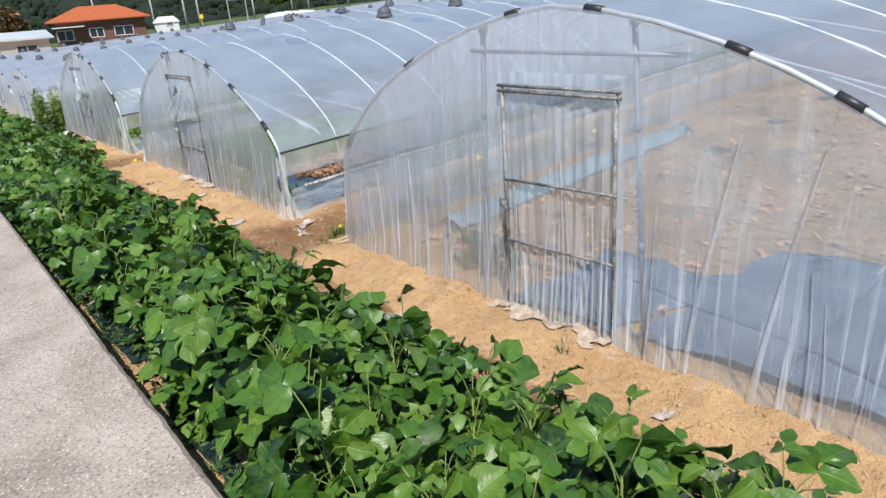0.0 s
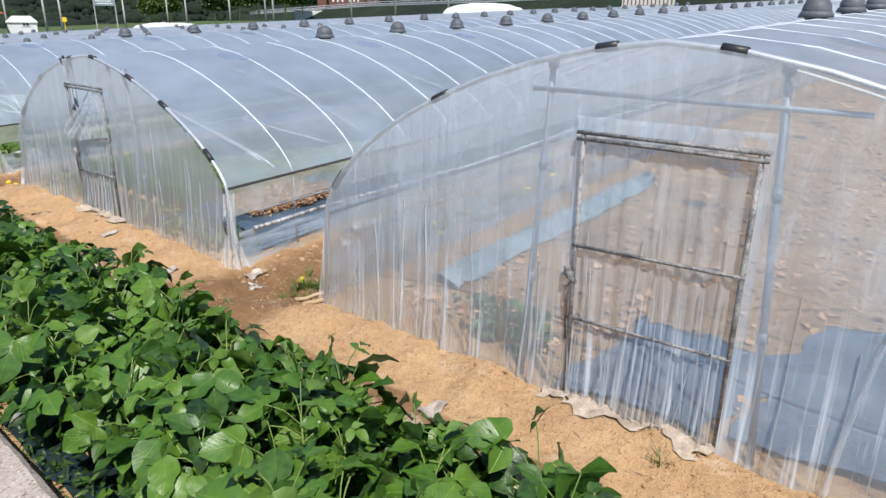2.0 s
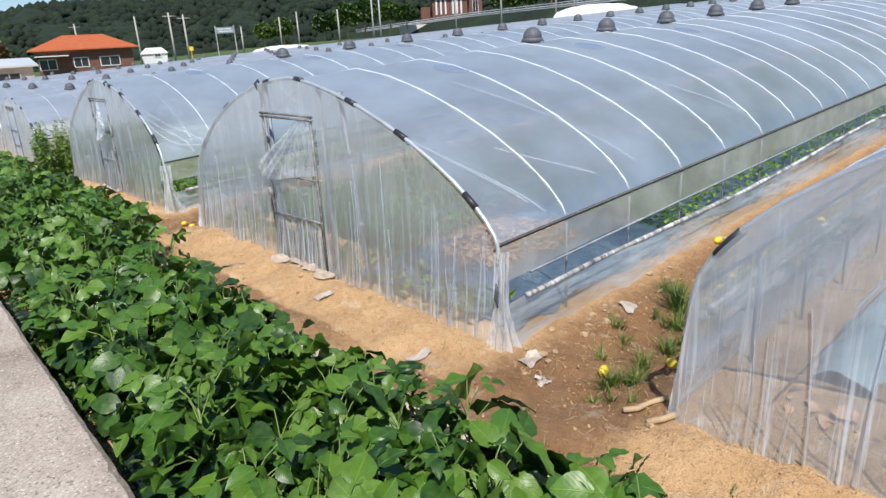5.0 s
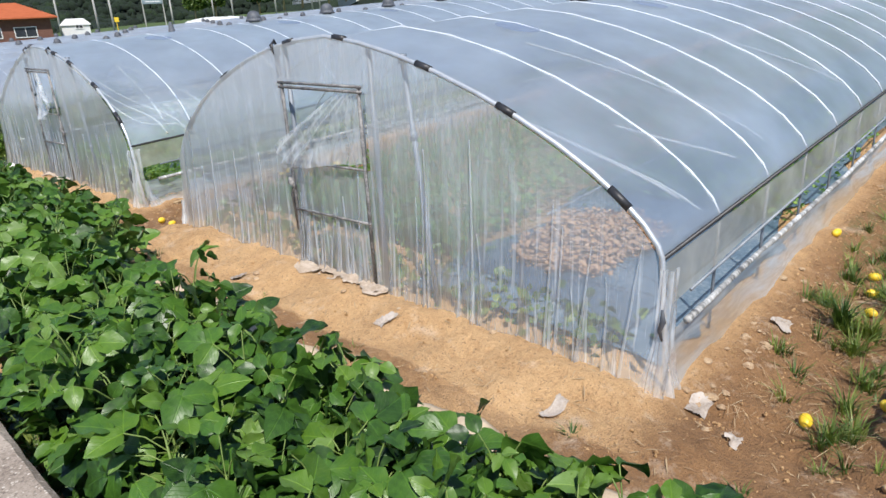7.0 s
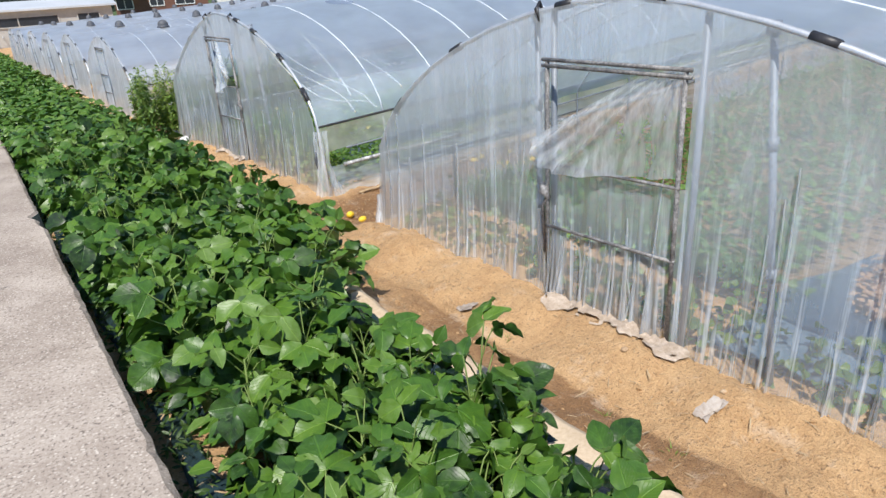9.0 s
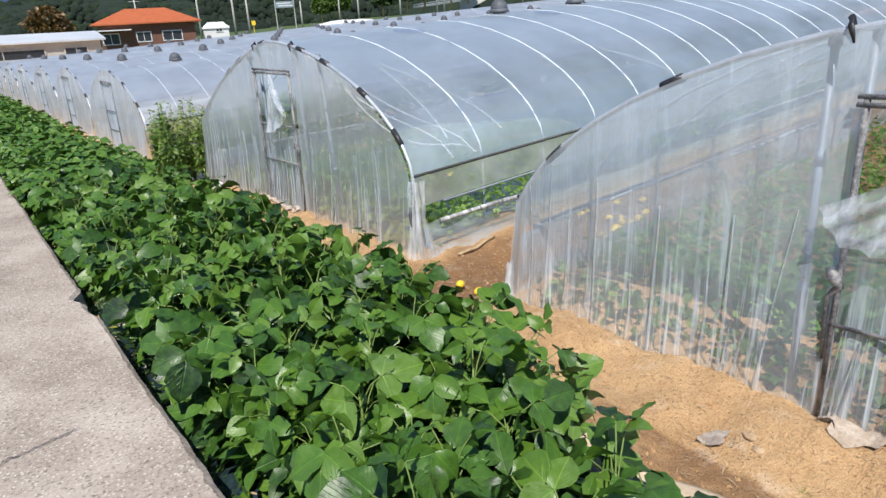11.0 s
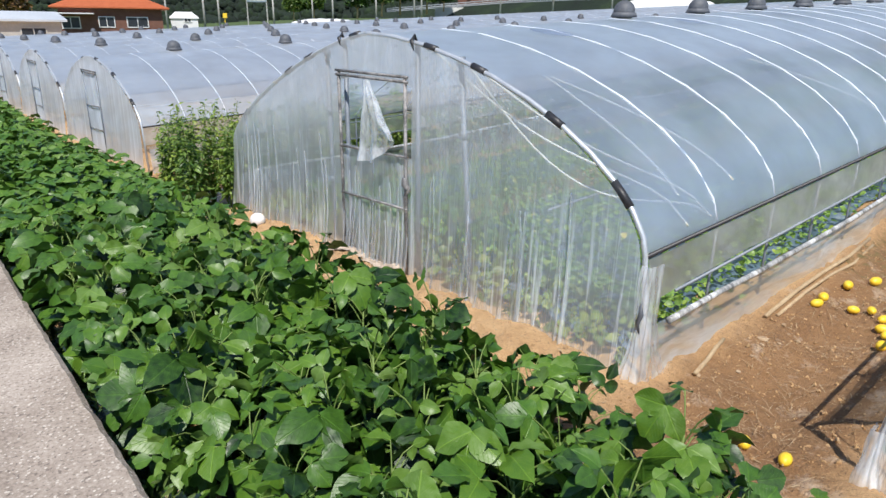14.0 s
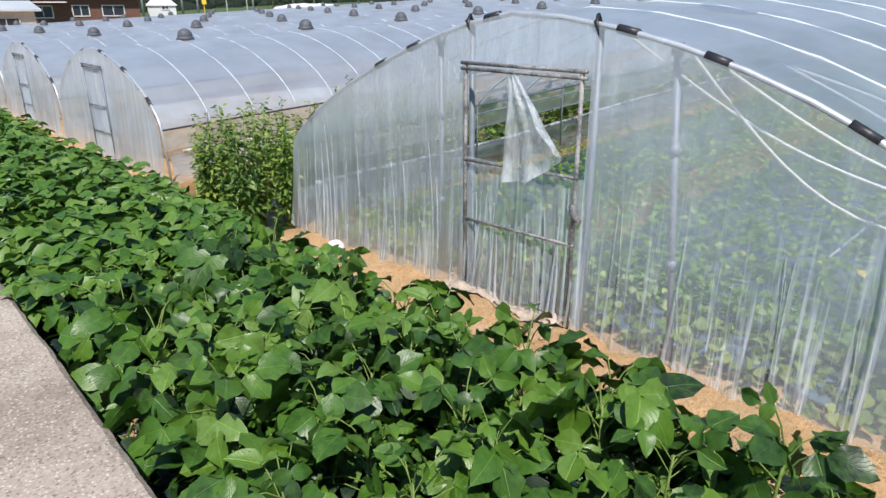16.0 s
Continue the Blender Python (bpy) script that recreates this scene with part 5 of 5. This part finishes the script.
def utility_pole(az, el0, el1, dist, arm=True):
    foot, top = far(az, el0, dist), far(az, el1, dist)
    foot.z = min(foot.z, ground_z(foot.x, foot.y))
    ob = part("utility_pole", tube([foot, top], [0.17, 0.11], 8), POLE, None, smooth=True)
    tagged(ob, "grey concrete utility pole behind the fields", "pole", "utility poles")
    if arm:
        side = Vector((math.cos(radians(az)), -math.sin(radians(az)), 0))
        part("crossarm", add_tube(bmesh.new(), [top - side * 0.9 - Vector((0, 0, 0.5)), top + side * 0.9 - Vector((0, 0, 0.5))], 0.06, 5), POLE, ob)
        for s in (-0.8, 0.0, 0.8):
            part("insulator", add_tube(bmesh.new(), [top + side * s - Vector((0, 0, 0.5)), top + side * s - Vector((0, 0, 0.2))], 0.07, 6), DARK, ob)


for az, e0, e1, dist, arm in ((18.8, 0.9, 3.46, 110, False), (21.5, 0.3, 3.68, 100, True), (22.6, 0.4, 3.48, 100, True), (31.5, 1.2, 3.26, 120, False), (38.1, 1.7, 4.61, 110, True), (38.7, 1.7, 3.94, 112, False), (49.4, 2.2, 6.01, 105, False), (54.05, 2.8, 5.38, 105, False), (55.55, 2.6, 5.5, 105, True), (59.3, 3.1, 6.6, 108, False), (68.75, 3.6, 7.2, 104, False), (29.9, 1.0, 2.9, 130, False), (14.3, 1.0, 3.0, 130, True), (26.8, 0.9, 2.3, 120, False), (35.0, 1.4, 3.3, 118, False), (45.2, 2.0, 4.3, 118, False)):
    utility_pole(az, e0, e1, dist, arm)


def gabled(name, centre, az, size, wall_h, roof_h, wall, roof, label, category, hip=0.0, over=0.5):
    """A small building: walls, a pitched or hipped roof with overhang. size: width across the view, depth."""
    w, d = size[0] / 2, size[1] / 2
    z0 = centre.z
    ob = thing(name, centre, label, category)
    ob.rotation_euler = (0, 0, -radians(az))
    bm = bmesh.new()
    add_box(bm, (0, 0, wall_h / 2), (2 * w, 2 * d, wall_h))
    part("wall", bm, wall, ob)
    verts = [(-w - over, -d - over, wall_h), (w + over, -d - over, wall_h), (w + over, d + over, wall_h), (-w - over, d + over, wall_h), (-w + hip - over * (not hip), 0, wall_h + roof_h), (w - hip + over * (not hip), 0, wall_h + roof_h)]
    verts += [(x, y, z - 0.14) for x, y, z in verts[:4]]
    faces = [(0, 1, 5, 4), (1, 2, 5), (2, 3, 4, 5), (3, 0, 4), (6, 7, 1, 0), (7, 8, 2, 1), (8, 9, 3, 2), (9, 6, 0, 3), (9, 8, 7, 6)]
    mesh_object("roof", verts, faces, roof, ob)
    return ob


def opening(ob, x, z, w, h, depth_y, frame_mat=None, pane=None):
    """A window set into the front of a building."""
    bm = bmesh.new()
    t = 0.09
    for cx, cz, sx, sz in ((x, z + h / 2, w + t, t), (x, z - h / 2, w + t, t), (x - w / 2, z, t, h), (x + w / 2, z, t, h), (x, z, t * 0.7, h)):
        add_box(bm, (cx, depth_y - 0.03, cz), (sx, 0.10, sz))
    win = part("window", bm, frame_mat or PAINT_WHITE, ob)
    bm = bmesh.new()
    add_box(bm, (x, depth_y - 0.012, z), (w, 0.03, h))
    part("pane", bm, pane or DARK, win)


# house with the orange tiled roof
c = far(15.0, 0.0, 92)
c.z = ground_z(c.x, c.y)
house = gabled("farmhouse", c, 15.0, (10.6, 8.0), 1.2 + 92 * math.tan(radians(1.2)) - c.z, 1.75, BRICK_WALL, TILE_ROOF, "single-storey brick farmhouse with a hipped orange tile roof", "house", 3.0, 0.8)
for wx, ww in ((2.6, 2.2), (-0.6, 1.6)):
    opening(house, wx, 1.7 - c.z * 0.0, ww, 1.1, -4.0)
opening(house, -4.2, 1.6, 1.8, 1.2, -4.0)
bm = bmesh.new()
add_box(bm, (-3.6, -4.9, 2.55), (3.6, 1.4, 0.12))
part("porch_roof", bevelled(bm, 0.02), PAINT_WHITE, house, "white porch canopy")
# long pale shed
c = far(2.6, 0.0, 62)
c.z = ground_z(c.x, c.y)
shed = gabled("shed", c, 2.6, (18.4, 7.0), 1.2 + 60 * math.tan(radians(0.30)) - c.z, 0.62, POLE, SHEET_ROOF, "long low shed with a pale sheet-metal roof", "shed", 0.0, 0.4)
for wx, ww in ((-5, 6.0), (2.5, 5.5), (7.4, 1.6)):
    opening(shed, wx, 1.75, ww, 0.7, -3.5, POLE)
for wx in np.arange(-9, 9.1, 0.6):
    bm = bmesh.new()
    add_box(bm, (wx, -1.95, shed.children[0].dimensions.z + 0.30), (0.05, 3.95, 0.04), Euler((math.atan2(0.62, 3.9), 0, 0)).to_matrix())
    part("roof_rib", bm, SHEET_ROOF, shed)
# small white hut
c = far(20.0, 0.0, 95)
c.z = ground_z(c.x, c.y)
hut = gabled("hut", c, 20, (3.2, 3), 1.2 + 95 * math.tan(radians(0.6)) - c.z, 0.7, PAINT_WHITE, PAINT_WHITE, "small white hut behind the greenhouses", "hut", 0.6, 0.15)
opening(hut, 0.4, 1.7, 0.8, 0.6, -1.5)
# red brick hall with a tower on the hillside
c = far(44.3, 0.0, 150)
c.z = EYE0.z + 150 * math.tan(radians(1.6))
hall = gabled("brick_hall", c, 44.3, (7.6, 9.0), 150 * (math.tan(radians(3.55)) - math.tan(radians(1.6))), 1.2, BRICK_WALL, TILE_ROOF, "red brick hall with white-framed windows and a square tower", "hall", 1.5, 0.5)
bm = bmesh.new()
add_box(bm, (5.6, -0.6, 4.9), (3.0, 3.4, 9.8))
tower = part("tower", bevelled(bm, 0.05), BRICK_WALL, hall)
bm = bmesh.new()
add_box(bm, (5.6, -0.6, 9.9), (3.3, 3.7, 0.22))
part("coping", bm, TILE_ROOF, hall)
for wx in (-2.9, -1.9, -0.9, 0.7, 1.6, 2.5):
    bm = bmesh.new()
    add_box(bm, (wx, -4.52, 3.3), (0.36, 0.14, 3.0))
    part("white_pilaster", bm, PAINT_WHITE, hall, "white window surround")
opening(hall, 5.6, 3.4, 1.2, 3.2, -2.3)
bm = bmesh.new()
add_box(bm, (-5.2, 0, 1.8), (2.6, 4, 3.6))
part("annex", bevelled(bm, 0.05), BRICK_WALL, hall)
# terrace on which the hall stands
bm = bmesh.new()
add_box(bm, (0, 0, -3.5), (22, 14, 6.9))
part("terrace", bm, PLASTER, hall)


def white_tunnel(az0, az1, el, dist, h=1.3):
    """A low tunnel wrapped in bright white sheeting."""
    a, b = far(az0, el, dist), far(az1, el, dist)
    side = (b - a).cross(Vector((0, 0, 1))).normalized()
    verts, faces = [], []
    n, m = 30, 8
    for i in range(n + 1):
        p = a.lerp(b, i / n)
        ends = 0.55 + 0.45 * math.sin(math.pi * min(1, max(0.0, i / n))) ** 0.5
        for j in range(m + 1):
            t = math.pi * j / m
            verts.append(p + side * 1.6 * math.cos(t) + Vector((0, 0, -1.6 + (h + 1.6) * math.sin(t) * ends + wob(i * 0.7, j, az0, 0.8, 0.12))))
    for i in range(n):
        for j in range(m):
            q = i * (m + 1) + j
            faces.append((q, q + m + 1, q + m + 2, q + 1))
    tagged(mesh_object("white_tunnel", verts, faces, PAINT_WHITE, None, "", True), "low tunnel wrapped in bright white sheeting", "white tunnel", "white sheeted tunnels")


white_tunnel(54.6, 61.7, 2.0, 84, 0.75)
white_tunnel(27.9, 33.8, 0.6, 88, 0.12)


def road_sign(az, dist):
    a, b = far(az - 0.75, 0.3, dist), far(az + 0.75, 0.3, dist)
    ob = thing("road_sign", (a + b) / 2, "large grey roadside sign board on two posts", "road sign")
    ob.rotation_euler = (0, 0, -radians(az))
    w = (b - a).length / 2
    top = dist * (math.tan(radians(2.45)) - math.tan(radians(0.3)))
    for s in (-w, w):
        part("post", tube([(s, 0, -1.5), (s, 0, top)], 0.10, 6), POLE, ob)
    bm = bmesh.new()
    add_box(bm, (0, -0.12, top - 0.75), (2 * w, 0.10, 1.0))
    board = part("board", bevelled(bm, 0.02), SIGN_BLUE, ob, "grey-blue board")
    for k in range(2):
        bm = bmesh.new()
        add_box(bm, (-0.1 + 0.2 * k, -0.185, top - 0.55 - 0.36 * k), (1.5 * w, 0.02, 0.14))
        part("lettering_bar", bm, PAINT_WHITE, board)


road_sign(25.55, 115)
bm = bmesh.new()
p = far(23.0, 0.8, 90)
add_box(bm, p, (0.5, 0.08, 0.55), Euler((0, 0, -radians(23))).to_matrix())
add_tube(bm, [p - Vector((0, -0.1, 2.4)), p + Vector((0, 0.1, 0.2))], 0.05, 6)
tagged(part("warning_sign", bm, MELON), "small yellow warning sign beyond the greenhouses", "sign")


# raised highway with guard rails
def highway():
    stops = ((36, 1.35, 165), (46, 2.15, 135), (55, 2.55, 112), (61, 2.8, 104), (68, 3.1, 100), (78, 3.4, 100), (95, 3.4, 104), (120, 2.6, 130))
    line = [far(a, e, d) for a, e, d in stops]
    fine = []
    for p, q in zip(line, line[1:]):
        fine += [p.lerp(q, k / 8) for k in range(8)]
    fine.append(line[-1])
    verts, faces = [], []
    for i, p in enumerate(fine):
        t = (fine[min(i + 1, len(fine) - 1)] - fine[max(i - 1, 0)]).normalized()
        out = t.cross(Vector((0, 0, 1))).normalized()
        if out.dot(p - EYE0) < 0:
            out = -out
        for off, dz in ((-9, -5.5), (-0.4, -0.35), (0, -0.3), (9, -0.3), (20, -6)):
            verts.append(p + out * off + Vector((0, 0, dz)))
    for i in range(len(fine) - 1):
        for j in range(4):
            q = i * 5 + j
            faces.append((q, q + 5, q + 6, q + 1))
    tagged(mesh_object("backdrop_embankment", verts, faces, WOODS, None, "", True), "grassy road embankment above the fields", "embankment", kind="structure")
    rail = thing("guard_rail", line[3], "long steel highway guard rail on an embankment", "guard rail")
    inv = Matrix.Translation(line[3]).inverted()
    for dz in (0.45, 0.05, -0.25):
        ob = part("rail_beam", tube([p + Vector((0, 0, dz)) for p in fine], 0.13 if dz < 0.4 else 0.09, 5), RAIL, rail, "", True)
        ob.matrix_parent_inverse = inv
    for i in range(0, len(fine)):
        for f in (0.0, 0.5):
            if i + 1 < len(fine):
                p = fine[i].lerp(fine[i + 1], f)
                ob = part("rail_post", tube([p - Vector((0, 0, 0.6)), p + Vector((0, 0, 0.5))], 0.07, 5), RAIL, rail)
                ob.matrix_parent_inverse = inv


highway()
# ribbed site cabin by the highway
c = far(71.5, 2.2, 92)
cab = gabled("cabin", c, 71.5, (6.5, 3), 1.9, 0.25, PLASTER, SHEET_ROOF, "pale ribbed cabin below the highway", "cabin", 0.0, 0.1)
for wx in np.arange(-3.0, 3.1, 0.5):
    bm = bmesh.new()
    add_box(bm, (wx, -1.54, 0.95), (0.14, 0.06, 1.8))
    part("rib", bm, BRICK_WALL, cab)
bm = bmesh.new()
add_box(bm, (0, 0, -3.0), (6.6, 3.1, 5.9))
part("plinth", bm, PLASTER, cab)


# trees standing by the shed and along the highway foot
def tree(x, y, z, h, spread, rng, mat, label):
    bm = bmesh.new()
    add_tube(bm, [(x, y, z), (x + 0.1, y, z + h * 0.35), (x, y + 0.1, z + h * 0.7)], [h * 0.035, h * 0.025, h * 0.012], 7)
    for k in range(6):
        a = rng.uniform(0, math.tau)
        s = Vector((x, y, z + h * rng.uniform(0.3, 0.6)))
        add_tube(bm, [s, s + Vector((math.cos(a) * spread * 0.6, math.sin(a) * spread * 0.6, h * 0.2))], [h * 0.014, h * 0.005], 5)
    trunk = part("tree", bm, BAMBOO, None, smooth=True)
    tagged(trunk, label, "tree", "trees beyond the fields")
    verts, faces, uvs = [], [], []
    for k in range(1100):
        a, b = rng.uniform(0, math.tau), rng.uniform(-0.6, 1)
        r = spread * math.sqrt(max(0.05, 1 - b * b)) * rng.uniform(0.55, 1.0) * (1 + 0.4 * noise.noise(Vector((math.cos(a) * 1.5, math.sin(a) * 1.5, b * 2 + x))))
        p = Vector((x + r * math.cos(a), y + r * math.sin(a), z + h * 0.64 + b * h * 0.36))
        d = Vector((rng.gauss(0, 1), rng.gauss(0, 1), rng.gauss(0, 0.6)))
        leaflet(verts, faces, uvs, p, d, Vector((rng.gauss(0, 0.6), rng.gauss(0, 0.6), 1)), 0.10 * h, 0.07 * h, 0.3)
    mesh_object("crown", verts, faces, mat, trunk, "", True, uvs)


rng = random.Random(61)
TREE_LEAF = leaf_material("tree_leaf", (0.016, 0.045, 0.010), (0.06, 0.115, 0.022), 0.2)
RED_LEAF = leaf_material("russet_tree_leaf", (0.05, 0.035, 0.015), (0.11, 0.075, 0.03), 0.2)
p = far(8.3, 0.2, 84)
tree(p.x, p.y, p.z - 1.5, 5.0, 2.2, rng, RED_LEAF, "dark russet-green tree behind the shed")
for az, el, dist, h in ((33.5, 1.2, 135, 5.5), (35.5, 1.4, 135, 6.5), (37.0, 1.5, 138, 7), (39.2, 1.6, 138, 6), (40.6, 1.8, 140, 5), (49, 2.0, 140, 7), (51, 2.2, 138, 7), (53, 2.4, 136, 6.5), (57, 2.5, 130, 6), (64, 2.8, 125, 6), (30, 1.0, 140, 5.5), (28.4, 0.9, 140, 5)):
    p = far(az, el, dist)
    tree(p.x, p.y, p.z - 1.2, h, h * 0.42, rng, TREE_LEAF, "leafy green tree beyond the fields")


# crack across the concrete lane
def lane_crack(a, b, seed):
    verts, faces = [], []
    n = 40
    for i in range(n + 1):
        f = i / n
        x = a[0] + (b[0] - a[0]) * f
        y = a[1] + (b[1] - a[1]) * f + wob(f * 9, seed, 0, 1, 0.03) + wob(f * 30, seed, 2, 1, 0.012)
        z = lane_z(y) + 0.010 + 0.012 * max(0.0, min(1.0, (0.3 - x) / 1.5))
        w = 0.0025 + 0.002 * abs(wob(f * 14, seed, 4, 1))
        verts += [(x, y - w, z), (x, y + w, z)]
    for i in range(n):
        q = 2 * i
        faces.append((q, q + 1, q + 3, q + 2))
    mesh_object("crack", verts, faces, DARK, bpy.data.objects["road"], "thin dark crack in the concrete")


lane_crack((-0.1, 11.55), (0.22, 11.62), 1.0)
